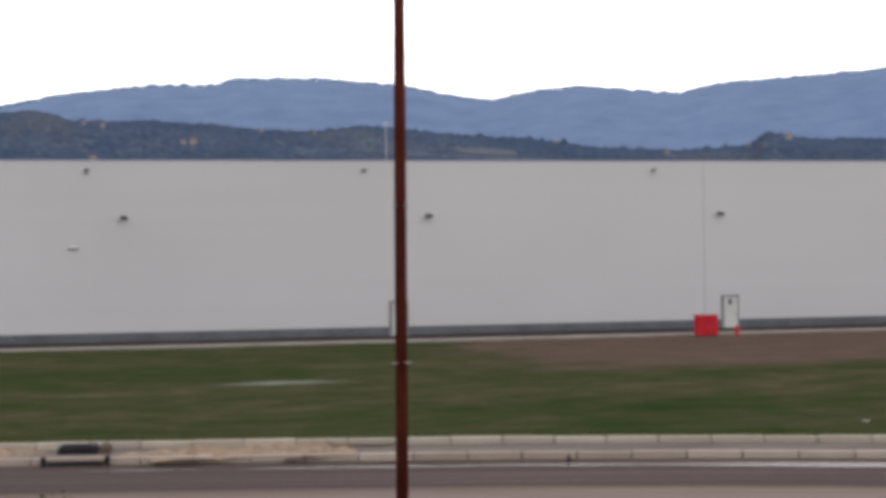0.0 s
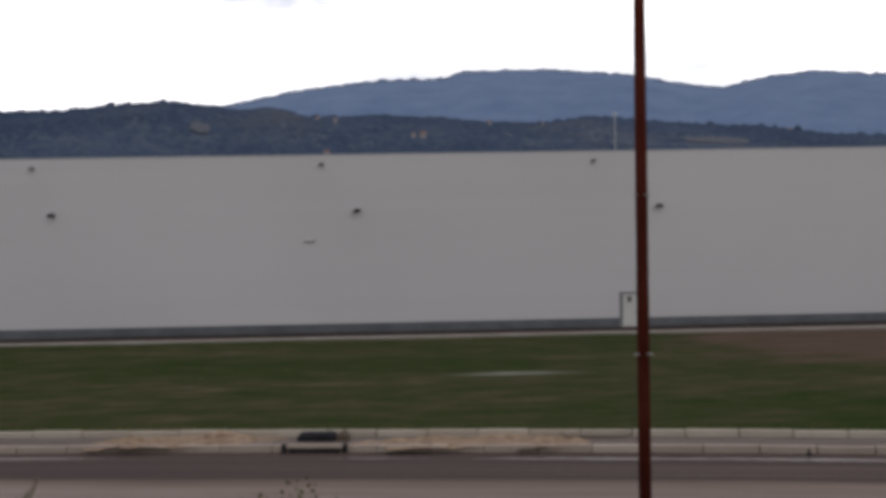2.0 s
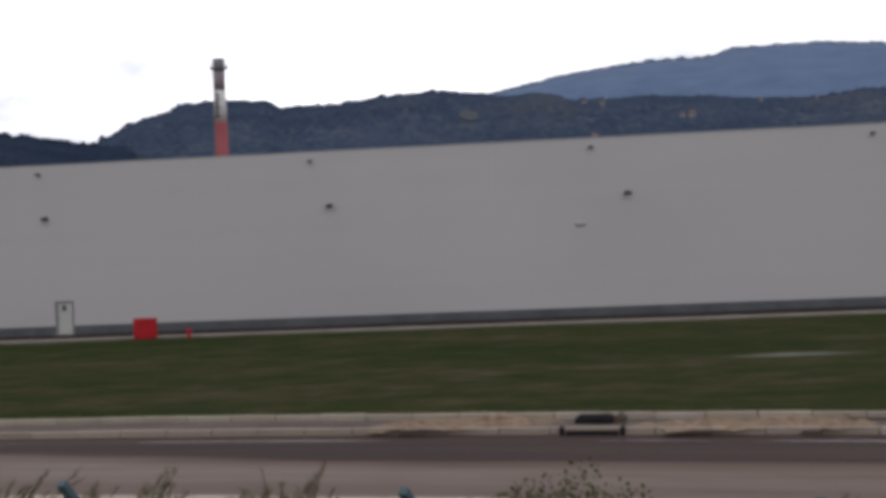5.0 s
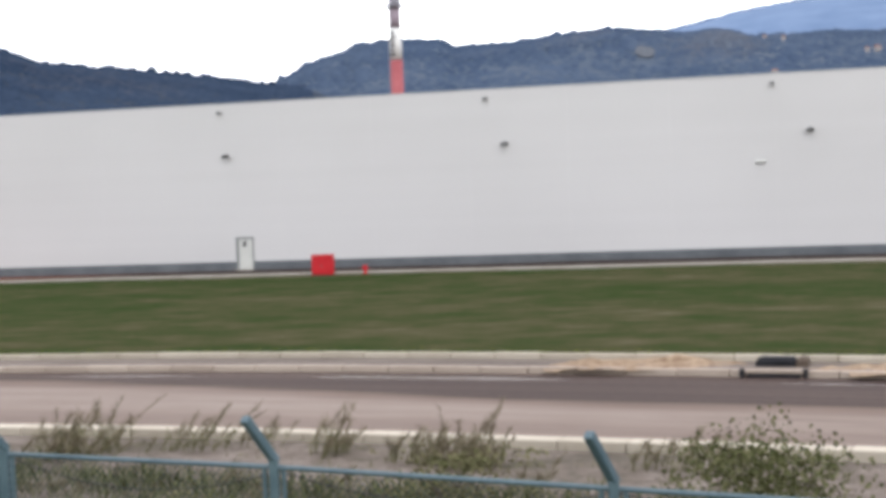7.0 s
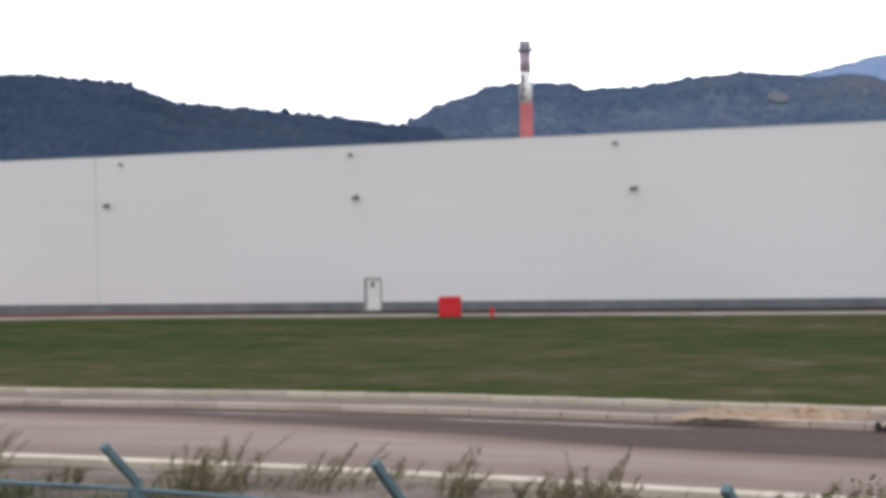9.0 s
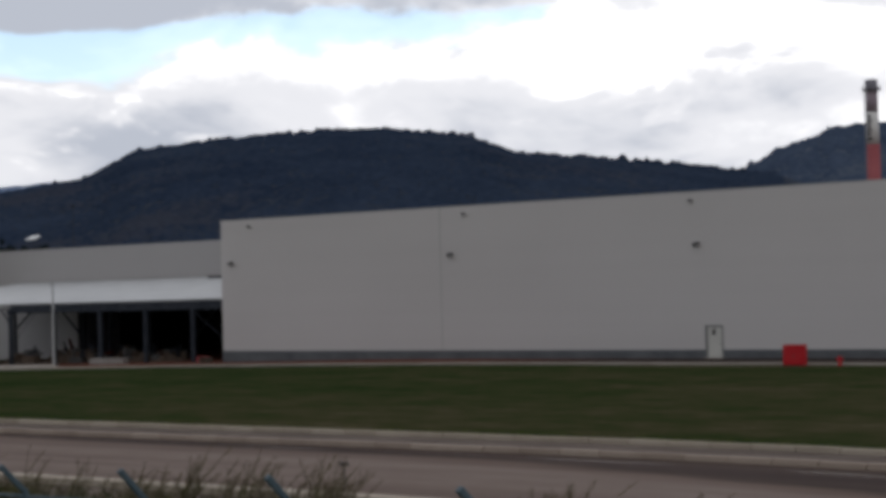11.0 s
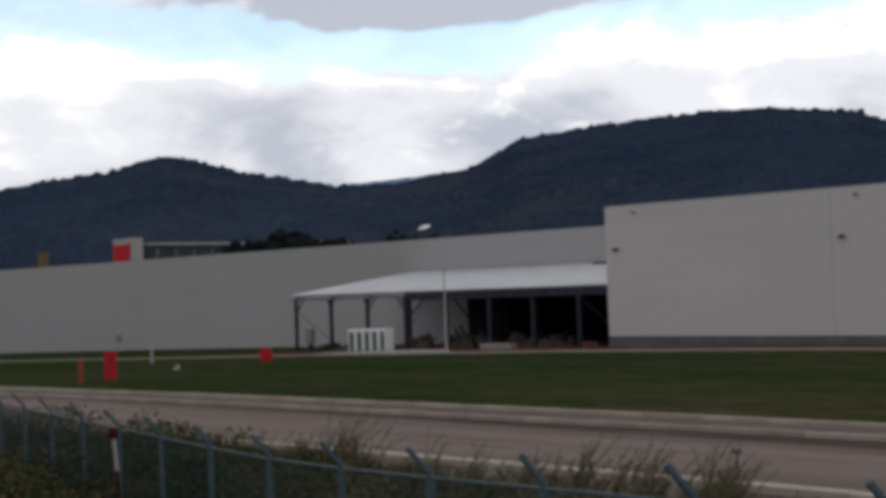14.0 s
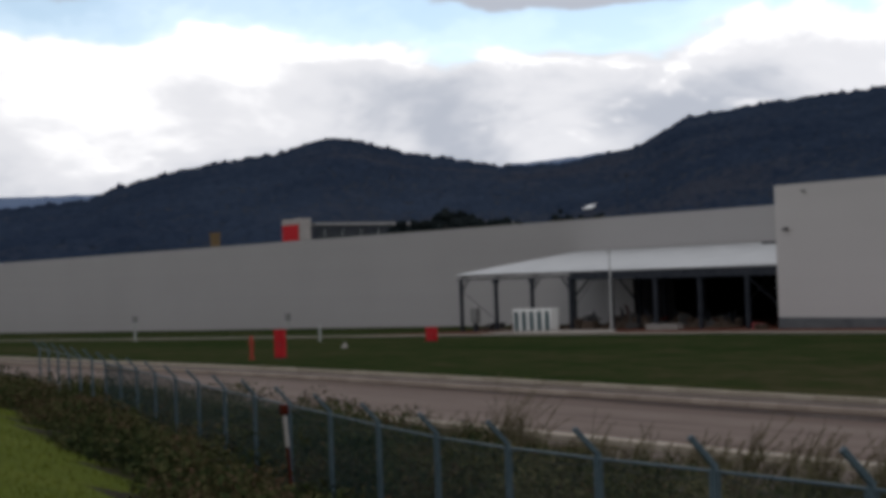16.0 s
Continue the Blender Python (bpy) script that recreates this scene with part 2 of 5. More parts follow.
def make_gravel():
    k = Mat("gravel_verge", 0.95)
    v, mid, fine = k.noise(0.3, 5, 0.6), k.noise(2.2, 5, 0.7), k.noise(22, 3, 0.7)
    tone = k.calc("ADD", k.calc("MULTIPLY", v, 0.35), k.calc("ADD", k.calc("MULTIPLY", mid, 0.35), k.calc("MULTIPLY", fine, 0.3)))
    k.colour(k.ramp(tone, [(0.36, (0.030, 0.032, 0.016)), (0.45, (0.075, 0.062, 0.050)), (0.53, (0.135, 0.108, 0.095)), (0.64, (0.20, 0.170, 0.155))]))
    return k.bump(fine, 0.8, 0.03).m


def make_bank():
    k = Mat("bank_grass", 0.95)
    v, mid, fine = k.noise(0.35, 5, 0.6), k.noise(2.5, 5, 0.7), k.noise(30, 3, 0.7)
    tone = k.calc("ADD", k.calc("MULTIPLY", v, 0.35), k.calc("ADD", k.calc("MULTIPLY", mid, 0.35), k.calc("MULTIPLY", fine, 0.3)))
    k.colour(k.ramp(tone, [(0.36, (0.050, 0.066, 0.007)), (0.52, (0.085, 0.110, 0.014)), (0.66, (0.125, 0.130, 0.030))]))
    return k.bump(fine, 0.9, 0.04).m


def make_foliage(name, a, b, patch=0.02):
    k = Mat(name, 0.9)
    k.bsdf.inputs["Specular IOR Level"].default_value = 0.0
    tone = k.calc("ADD", k.calc("MULTIPLY", k.island, 0.55), k.calc("MULTIPLY", k.noise(patch, 5, 0.6), 0.45))
    k.colour(k.ramp(tone, [(0.2, a), (0.8, b)]))
    return k.m


def make_forest(name, a, b, bare):
    """Evergreen crowns, with patches of leafless wood between them."""
    k = Mat(name, 0.9)
    k.bsdf.inputs["Specular IOR Level"].default_value = 0.0
    tone = k.calc("ADD", k.calc("MULTIPLY", k.island, 0.13), k.calc("ADD", k.calc("MULTIPLY", k.noise(0.016, 6, 0.7), 0.48), k.calc("MULTIPLY", k.noise(0.0045, 4, 0.6), 0.30)))
    leafless = k.span(k.calc("ADD", k.noise(0.007, 5, 0.6, (1, 0.5, 1.6), (40, 9, 0)), k.calc("MULTIPLY", k.island, 0.10)), 0.60, 0.72)
    k.colour(k.mix(k.calc("MULTIPLY", leafless, 0.5), k.ramp(tone, [(0.32, a), (0.60, b)]), bare))
    return k.m


def make_rust():
    k = Mat("rusty_steel", 0.8, 0.25)
    v, fine = k.noise(4, 6, 0.65, (1, 1, 0.3)), k.noise(60, 4, 0.7)
    tone = k.calc("ADD", k.calc("MULTIPLY", v, 0.65), k.calc("MULTIPLY", fine, 0.35))
    k.colour(k.ramp(tone, [(0.35, (0.034, 0.007, 0.005)), (0.52, (0.062, 0.013, 0.008)), (0.68, (0.10, 0.026, 0.015))]))
    return k.bump(fine, 0.5, 0.002).m


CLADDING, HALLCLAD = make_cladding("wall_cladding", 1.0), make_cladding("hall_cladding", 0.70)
FIELD, ROAD, MUD, GRAVEL, BANK, RUST = make_field(), make_road(), make_mud(), make_gravel(), make_bank(), make_rust()
PLINTH = plain("plinth_concrete", (0.086, 0.093, 0.104), (0.135, 0.143, 0.156), 0.6, 0.85)
FLASHING = plain("grey_flashing", (0.334, 0.334, 0.334), (0.410, 0.410, 0.410), 0.8, 0.5)
ROOFING = plain("roof_membrane", (0.24, 0.24, 0.24), (0.34, 0.34, 0.33), 0.2, 0.8)
DOORWHITE = plain("door_white", (0.43, 0.43, 0.41), (0.51, 0.51, 0.49), 1.5, 0.5)
DOORFRAME = plain("door_frame_grey", (0.15, 0.155, 0.155), (0.21, 0.215, 0.215), 2.0, 0.5)
DARK = plain("dark_plastic", (0.03, 0.03, 0.033), (0.07, 0.07, 0.072), 6, 0.5)
GLASSDARK = plain("dark_glass", (0.02, 0.025, 0.03), (0.05, 0.055, 0.06), 1.5, 0.15)
LAMPGREY = plain("lamp_casing", (0.45, 0.45, 0.44), (0.6, 0.6, 0.58), 6, 0.5)
REDPAINT = plain("red_paint", (0.385, 0.017, 0.025), (0.450, 0.030, 0.036), 1.3, 0.75)
ORANGE = plain("orange_red_paint", (0.29, 0.026, 0.012), (0.36, 0.045, 0.022), 2, 0.5)
KERBSTONE = object_tint("kerb_concrete", (0.27, 0.220, 0.185), (0.39, 0.330, 0.280), 1.6)
KERBWHITE = object_tint("kerb_limewash", (0.29, 0.252, 0.205), (0.42, 0.375, 0.315), 1.2)
PATHCONC = plain("path_concrete", (0.238, 0.211, 0.184), (0.324, 0.297, 0.270), 0.5, 0.85)
PAVING = plain("pavement_asphalt", (0.082, 0.065, 0.057), (0.138, 0.113, 0.100), 0.7, 0.9, stretch=(0.4, 1, 1))
SAND = plain("spilled_sand", (0.110, 0.066, 0.042), (0.300, 0.225, 0.162), 5.0, 0.95, bump=0.8)
DEADGRASS = plain("dead_grass", (0.10, 0.090, 0.050), (0.17, 0.155, 0.105), 1.4, 0.95, bump=0.7)
MARKBAR = plain("chimney_lettering", (0.05, 0.045, 0.05), (0.09, 0.08, 0.085), 0.4, 0.85)
CRATERED = plain("faded_red_plastic", (0.20, 0.02, 0.03), (0.29, 0.04, 0.045), 1.3, 0.6)
WHITELINE = plain("pale_concrete", (0.259, 0.243, 0.232), (0.356, 0.340, 0.329), 0.9, 0.8)
FENCEBLUE = plain("blue_green_paint", (0.034, 0.066, 0.088), (0.066, 0.105, 0.130), 3, 0.6)
WIRE = plain("coated_wire", (0.018, 0.036, 0.040), (0.030, 0.054, 0.060), 4, 0.8)
BARBED = plain("dark_wire", (0.02, 0.02, 0.02), (0.05, 0.04, 0.04), 4, 0.7, 0.3)
STEEL = plain("frame_steel", (0.024, 0.029, 0.039), (0.046, 0.052, 0.065), 1.5, 0.75)
MEMBRANE = plain("white_roof_sheet", (0.31, 0.32, 0.33), (0.43, 0.44, 0.45), 0.35, 0.5)
# near-black that paints shade in openings; also colours the mud lump
SHADE_MUD_DARK = plain("shade_and_mud_black", (0.012, 0.012, 0.014), (0.035, 0.035, 0.04), 0.4, 0.9)
CABINWHITE = plain("cabin_white", (0.76, 0.78, 0.78), (0.86, 0.88, 0.88), 1.5, 0.45)
CABINGREEN = plain("cabin_green", (0.02, 0.06, 0.07), (0.035, 0.09, 0.10), 1.5, 0.45)
GALV = plain("galvanised_steel", (0.34, 0.35, 0.36), (0.46, 0.47, 0.48), 2, 0.5, 0.4)
RUBBLE = plain("rubble", (0.054, 0.041, 0.032), (0.119, 0.092, 0.076), 1.5, 0.95, bump=0.7)
CHIMRED = plain("chimney_red", (0.26, 0.075, 0.085), (0.34, 0.110, 0.118), 0.12, 0.8)
CHIMFADED = plain("chimney_faded_red", (0.23, 0.19, 0.225), (0.29, 0.235, 0.27), 0.12, 0.85)
CHIMWHITE = plain("chimney_white", (0.56, 0.555, 0.55), (0.68, 0.675, 0.67), 0.12, 0.8)
CHIMGREY = plain("chimney_soot", (0.17, 0.17, 0.20), (0.24, 0.23, 0.255), 0.15, 0.85)
# plaster and red tiles are dulled, distance haze being part of their colour
PLASTER = plain("hazed_house_plaster", (0.27, 0.25, 0.25), (0.36, 0.335, 0.33), 0.2, 0.85)
TILEROOF = plain("hazed_tile_roof", (0.150, 0.098, 0.092), (0.205, 0.128, 0.115), 0.4, 0.85)
# dark forest green, with a blue cast of haze mixed into the colour
FOREST = make_forest("hazed_hill_forest", (0.0160, 0.0255, 0.0480), (0.0345, 0.0490, 0.0790), (0.052, 0.053, 0.064))
# paler, bluer copy of the forest: haze over the middle hill
FOREST_HAZY = make_forest("hazed_distant_forest", (0.034, 0.051, 0.088), (0.063, 0.083, 0.124), (0.090, 0.090, 0.100))
# far mountain: pale blue aerial haze is painted into the crowns
FOREST_FAR = make_forest("hazed_mountain_forest", (0.110, 0.156, 0.250), (0.134, 0.180, 0.276), (0.140, 0.182, 0.274))
# ground under these trees takes the same painted blue haze
FORESTFLOOR = plain("hazed_hill_ground", (0.014, 0.021, 0.036), (0.028, 0.037, 0.055), 0.01, 0.95)
# middle hill's ground, lightened and blued with painted haze
HAZYFLOOR = plain("hazed_distant_ground", (0.042, 0.058, 0.088), (0.066, 0.080, 0.106), 0.01, 0.95)
# the far slope's pale blue is haze put into its colour
FARHILL = plain("hazed_mountain_ground", (0.090, 0.132, 0.222), (0.122, 0.168, 0.264), 0.012, 0.95)
# meadow tone is greyed and blued to hold the haze before it
CLEARING = plain("hazed_hillside_meadow", (0.056, 0.066, 0.086), (0.084, 0.088, 0.100), 0.06, 0.95)
TREEDARK = make_foliage("dark_tree_leaf", (0.008, 0.012, 0.014), (0.018, 0.023, 0.024), 0.3)
OCHRE = plain("ochre_paint", (0.115, 0.082, 0.045), (0.165, 0.118, 0.066), 1.5, 0.8)
WEED = make_foliage("dry_weed", (0.064, 0.070, 0.030), (0.150, 0.134, 0.078), 1.2)
PLUME = make_foliage("seed_plume", (0.105, 0.088, 0.060), (0.205, 0.172, 0.125), 1.2)
LEAF = make_foliage("bush_leaf", (0.046, 0.054, 0.022), (0.105, 0.102, 0.052), 2.0)
k = Mat("bramble_leaf", 0.9)
k.bsdf.inputs["Specular IOR Level"].default_value = 0.0
mass = k.calc("ADD", k.calc("MULTIPLY", k.noise(0.42, 4, 0.55), 0.80), k.calc("MULTIPLY", k.island, 0.20))
k.colour(k.ramp(mass, [(0.30, (0.020, 0.028, 0.016)), (0.44, (0.036, 0.050, 0.020)), (0.54, (0.075, 0.072, 0.034)), (0.64, (0.088, 0.058, 0.040)), (0.76, (0.130, 0.098, 0.066))]))
BRAMBLE = k.m
SCRUBSOIL = plain("scrub_soil", (0.016, 0.016, 0.010), (0.034, 0.029, 0.020), 0.8, 0.95, bump=0.6)
BLADE = make_foliage("grass_blade", (0.045, 0.062, 0.006), (0.125, 0.135, 0.024), 0.6)
k = Mat("still_water", 0.1)
k.colour(k.ramp(k.noise(0.8, 4, 0.6, (0.3, 1, 1)), [(0.4, (0.10, 0.09, 0.09)), (0.6, (0.22, 0.20, 0.205))]))
WATER = k.m

# ---------------------------------------------------------------- mesh helpers


def mesh_object(name, bm, material, parent=None):
    me = bpy.data.meshes.new(name)
    bm.to_mesh(me)
    bm.free()
    for m in material if isinstance(material, (list, tuple)) else (material,):
        me.materials.append(m)
    ob = new(name, me)
    if parent:
        ob.parent = parent
    return ob


def part(name, bm, material, parent, label=""):
    return tagged(mesh_object(name, bm, material, parent), label)


def empty(name, m=None):
    ob = new(name)
    ob.empty_display_size = 0.3
    if m is not None:
        ob.matrix_world = m
    return ob


def add_box(bm, x0, x1, y0, y1, z0, z1, bevel=0.0, turn=None):
    r = bmesh.ops.create_cube(bm, size=1.0)
    vs = r["verts"]
    bmesh.ops.scale(bm, vec=(x1 - x0, y1 - y0, z1 - z0), verts=vs)
    bmesh.ops.translate(bm, vec=((x0 + x1) / 2, (y0 + y1) / 2, (z0 + z1) / 2), verts=vs)
    if turn is not None:
        bmesh.ops.transform(bm, matrix=turn, verts=vs)
    if bevel:
        es = list({e for v in vs for e in v.link_edges})
        bmesh.ops.bevel(bm, geom=es, offset=bevel, segments=1, affect="EDGES")
    return bm


def box(x0, x1, y0, y1, z0, z1, bevel=0.0, turn=None):
    return add_box(bmesh.new(), x0, x1, y0, y1, z0, z1, bevel, turn)


def add_rod(bm, a, b, r0, r1=None, sides=8):
    a, b = Vector(a), Vector(b)
    m = Matrix.Translation((a + b) / 2) @ (b - a).to_track_quat("Z", "Y").to_matrix().to_4x4()
    bmesh.ops.create_cone(bm, cap_ends=True, segments=sides, radius1=r0, radius2=r0 if r1 is None else r1, depth=(b - a).length, matrix=m)
    return bm


def rod(a, b, r0, r1=None, sides=8):
    return add_rod(bmesh.new(), a, b, r0, r1, sides)


def smooth(ob):
    for p in ob.data.polygons:
        p.use_smooth = True
    return ob


def ease(v, lo, hi):
    t = min(max((v - lo) / (hi - lo), 0.0), 1.0)
    return t * t * (3 - 2 * t)


# ---------------------------------------------------------------- the lie of the land
FENCE_N = Vector((0.2385, 0.9711, 0))      # across the fence, away from the bank
FENCE_STEP = Vector((-2.569, 0.631, 0))
FENCE_A = Vector((-1.65, 9.52, 0))


def curve(x):
    """The road bends towards the bank on the right."""
    return -0.0048 * max(0.0, x + 20.0) ** 2 - 0.6 - 0.35 * math.exp(-((x + 2) / 10) ** 2) if x < 40 else -17.88 - 0.576 * (x - 40)


def fall(x, y):
    """The land falls away to the far left."""
    d = -x - 60.0
    soft = d if d > 30 else 8 * math.log1p(math.exp(d / 8))
    return -soft * (0.010 + 0.006 * ease(y, 38, 82)) * (1 if d < 500 else 500 / d)


def field_z(x, y):
    return -0.65 * min(max((y - 39.0) / 58.0, 0.0), 1.4) + fall(x, y)


def fence_ground(x):
    return 0.22 - 0.42 * ease(-x, 6, 19)


def near_z(x, y):
    """From the near kerb to the fence, and up the bank on which the camera stands."""
    d = FENCE_N.x * x + FENCE_N.y * y
    if d > 9.2:
        t = min((d - 9.2) / 15.0, 1.0)
        return fence_ground(x) * (1 - t) + (-0.30 + fall(x, 38)) * t
    rise = fence_ground(x) + 0.27 * (9.2 - d) + 0.05 * noise.noise((x * 0.5, y * 0.5, 0))
    return min(rise, 2.62 + 0.04 * noise.noise((x * 0.4, y * 0.4, 3)))


def spread(a, b, step):
    n = max(1, round((b - a) / step))
    return [a + (b - a) * i / n for i in range(n)]


def build_ground():
    xs = [-4400, -2500, -1400, -900] + spread(-600, -140, 20) + spread(-140, -40, 4) + spread(-40, 40, 1.6) + spread(40, 120, 8) + [120, 200, 400, 900, 2000, 4400]
    ys = [-4400, -1500, -500, -150, -60, -30] + spread(-12, 27.4, 0.9) + [27.45, 27.5, 39.25, 39.3] + spread(40, 87, 2.0) + [87, 92, 97, 105, 121, 140, 180, 250, 330, 420, 4600]
    bm = bmesh.new()
    rows = []
    for v in ys:
        row = []
        for x in xs:
            follow = 1 - ease(v, 42, 80) if v > 27 else ease(v, 18, 27.2)
            y = v + curve(x) * follow if abs(x) < 150 or v > 27 else v
            if 27.46 < v < 39.27:
                z = -0.75 + fall(x, 38)
            elif v <= 27.46:
                z = near_z(x, y)
            else:
                z = field_z(x, y) - 0.02 + 0.05 * noise.noise((x * 0.12, y * 0.12, 5)) * ease(v, 39, 44)
                if v > 200:
                    z -= 2.0
            row.append(bm.verts.new((x, y, z)))
        rows.append(row)
    for j in range(len(ys) - 1):
        for i in range(len(xs) - 1):
            f = bm.faces.new((rows[j][i], rows[j][i + 1], rows[j + 1][i + 1], rows[j + 1][i]))
            c = f.calc_center_median()
            d = FENCE_N.x * c.x + FENCE_N.y * c.y
            edge = noise.noise((c.x * 0.3, c.y * 0.3, 8)) * 1.6
            scrub = c.x < -8 + edge and 5.0 + edge * 0.5 < d < 9 + min(13.0, -0.36 * (c.x + 7)) + edge
            f.material_index = 0 if ys[j] > 39 else (3 if scrub else (1 if d > 8.2 else 2))
            f.smooth = True
    ob = mesh_object("ground", bm, (FIELD, GRAVEL, BANK, SCRUBSOIL))
    return tagged(ob, "mown field, gravel verge and grassy bank sloping to the fence", "ground", kind="structure")


build_ground()
XS = spread(-420, -100, 10) + spread(-100, 60, 2) + spread(60, 160, 10) + [160]


def strip(name, y0, z0, y1, z1, material, label, category, xs=XS):
    """A band that follows the road, from offset y0 to y1."""
    bm = bmesh.new()
    last = None
    for x in xs:
        c, f = curve(x), fall(x, 38)
        pair = (bm.verts.new((x, y0 + c, z0 + f)), bm.verts.new((x, y1 + c, z1 + f)))
        if last:
            bm.faces.new((last[0], pair[0], pair[1], last[1]))
        last = pair
    ob = mesh_object(name, bm, material)
    uv = ob.data.uv_layers.new(name="UVMap")
    for loop in ob.data.loops:
        x, y, z = ob.data.vertices[loop.vertex_index].co
        uv.data[loop.index].uv = (x, y - curve(x))
    return tagged(ob, label, category, kind="structure")


strip("road", NEAR - 0.1, -0.27, KERB_LOW + 0.1, -0.27, ROAD, "dusty pale concrete road with dried mud", "road")
strip("pavement", KERB_LOW + 0.1, -0.125, KERB + 0.1, -0.125, PAVING, "narrow grey asphalt pavement between two kerbs", "pavement")


def puddle(x0, x1, off, wide, seed):
    bm = bmesh.new()
    ring = []
    n = 28
    for i in range(n):
        a = 2 * math.pi * i / n
        r = 1 + 0.35 * noise.noise((math.cos(a) * 1.7 + seed, math.sin(a) * 1.7, seed))
        x = (x0 + x1) / 2 + (x1 - x0) / 2 * math.cos(a) * r
        ring.append(bm.verts.new((x, KERB_LOW - off + curve(x) + wide * math.sin(a) * r, -0.264 + fall(x, 38))))
    bm.faces.new(ring)
    return tagged(mesh_object("puddle", bm, WATER), "shallow rainwater puddle in the gutter, mirroring the sky", "puddle", "gutter puddles", "structure")


for i, (a, b, off, wide) in enumerate(((2.5, 7.5, 1.05, 0.16), (8.0, 24.0, 1.0, 0.34), (-1.0, 1.5, 1.0, 0.08), (-13.0, -6.0, 0.95, 0.2), (-20.0, -15.5, 0.9, 0.1), (-31, -27, 0.9, 0.08))):
    puddle(a, b, off, wide, 3.7 * i + 1)

# light concrete edging path along the far side of the field
bm = bmesh.new()
last = None
for x in spread(-260, -90, 6) + spread(-90, 75, 3):
    bend = -0.006 * max(0, -x - 75) ** 1.6
    near, far = 86.0 + bend, 87.2 + bend
    pair = [bm.verts.new((x, near, field_z(x, near) - 0.1)), bm.verts.new((x, near, field_z(x, near) + 0.10)), bm.verts.new((x, far, field_z(x, far) + 0.10)), bm.verts.new((x, far, field_z(x, far) - 0.1))]
    if last:
        for i in range(3):
            bm.faces.new((last[i], pair[i], pair[i + 1], last[i + 1]))
    last = pair
tagged(mesh_object("path", bm, PATHCONC), "pale concrete edging path beyond the field", "path", kind="structure")

bm = bmesh.new()
ring = [(-113.5, 88.6), (-109.0, 87.4), (-98.0, 87.3), (-93.5, 88.2), (-98.5, 92.5), (-101.0, 95.6), (-110.5, 95.2), (-113.0, 92.0)]
bm.faces.new([bm.verts.new((x, y, field_z(x, y) + 0.09)) for x, y in ring])
tagged(mesh_object("apron", bm, PATHCONC), "pale dusty concrete apron before the canopy", "apron", kind="structure")

# ---------------------------------------------------------------- the long warehouse
WX0, WX1, WY, BASE, TOP = -83.0, 78.0, 97.0, -0.72, 10.87
warehouse = tagged(empty("warehouse", pose(0, WY, 0)), "long pale grey warehouse with flat panel walls and dark plinth", "warehouse")
DOORS = (40.85, 17.4, -38.85)


def warehouse_wall():
    """Upright cladding panels side by side, with shallow joints, cut round the doors."""
    w = 6.7
    n = int((WX1 - WX0) / w)
    w = (WX1 - WX0) / n
    for i in range(n):
        bm = bmesh.new()
        a, b = WX0 + i * w + 0.002, WX0 + (i + 1) * w - 0.002
        cut = [d for d in DOORS if a - 0.6 < d < b + 0.6]
        pieces = [(a, b, -0.10, TOP)] if not cut else [(a, b, 1.60, TOP)]
        if cut:
            if cut[0] - 0.65 > a:
                pieces.append((a, cut[0] - 0.65, -0.10, 1.60))
            if cut[0] + 0.65 < b:
                pieces.append((cut[0] + 0.65, b, -0.10, 1.60))
        for x0, x1, z0, z1 in pieces:
            add_box(bm, x0, x1, 0.0, 0.2, z0, z1)
        part("wall_panel", bm, CLADDING, warehouse, "pale grey sandwich wall panel")


warehouse_wall()
part("wall", box(WX0, WX0 + 0.2, 0.2, 110, -0.9, TOP), CLADDING, warehouse)
part("wall", box(WX1 - 0.2, WX1, 0.2, 110, -0.9, TOP), CLADDING, warehouse)
part("wall", box(WX0, WX1, 109.8, 110, -0.9, TOP), CLADDING, warehouse)
part("roof", box(WX0 + 0.2, WX1 - 0.2, 0.2, 109.8, TOP - 0.5, TOP - 0.3), ROOFING, warehouse)
part("coping", box(WX0 - 0.03, WX1 + 0.03, -0.03, 0.3, TOP, TOP + 0.07, 0.01), FLASHING, warehouse, "grey metal coping")
edges = [WX0] + sorted(v for d in DOORS for v in (d - 0.66, d + 0.66)) + [WX1]
for a, b in zip(edges[0::2], edges[1::2]):
    part("plinth", box(a, b, -0.06, 0.2, BASE - 0.4, -0.103, 0.01), PLINTH, warehouse, "dark grey concrete plinth")
for x in (39.0, -61.0):
    part("joint_cover", box(x - 0.06, x + 0.06, -0.012, -0.002, -0.09, TOP - 0.01, 0.003), FLASHING, warehouse, "grey cover strip over a wall joint")


def warehouse_door(x):
    door = empty("door")
    door.parent = warehouse
    door.location = (x, 0, 0)
    tagged(door, "white steel exit door in a grey frame that includes reveal shade")
    # wide left jamb and head put the reveal's shade into the grey frame
    f = box(-0.65, -0.44, -0.06, 0.1, BASE, 1.58, 0.01)
    add_box(f, 0.56, 0.65, -0.06, 0.1, BASE, 1.58, 0.01)
    add_box(f, -0.65, 0.65, -0.09, 0.1, 1.46, 1.60, 0.01)
    part("frame", f, DOORFRAME, door)
    part("leaf", box(-0.44, 0.56, -0.03, 0.05, BASE, 1.52, 0.008), DOORWHITE, door, "white door leaf")
    part("window", box(-0.13, 0.13, -0.05, -0.028, 0.93, 1.30, 0.01), DARK, door, "small dark pane")
    part("handle", box(0.36, 0.46, -0.09, -0.028, 0.28, 0.33, 0.008), DARK, door)
    part("doorstep", box(-0.62, 0.62, -0.55, -0.11, BASE - 0.3, BASE + 0.08, 0.02), PATHCONC, door, "low concrete doorstep")


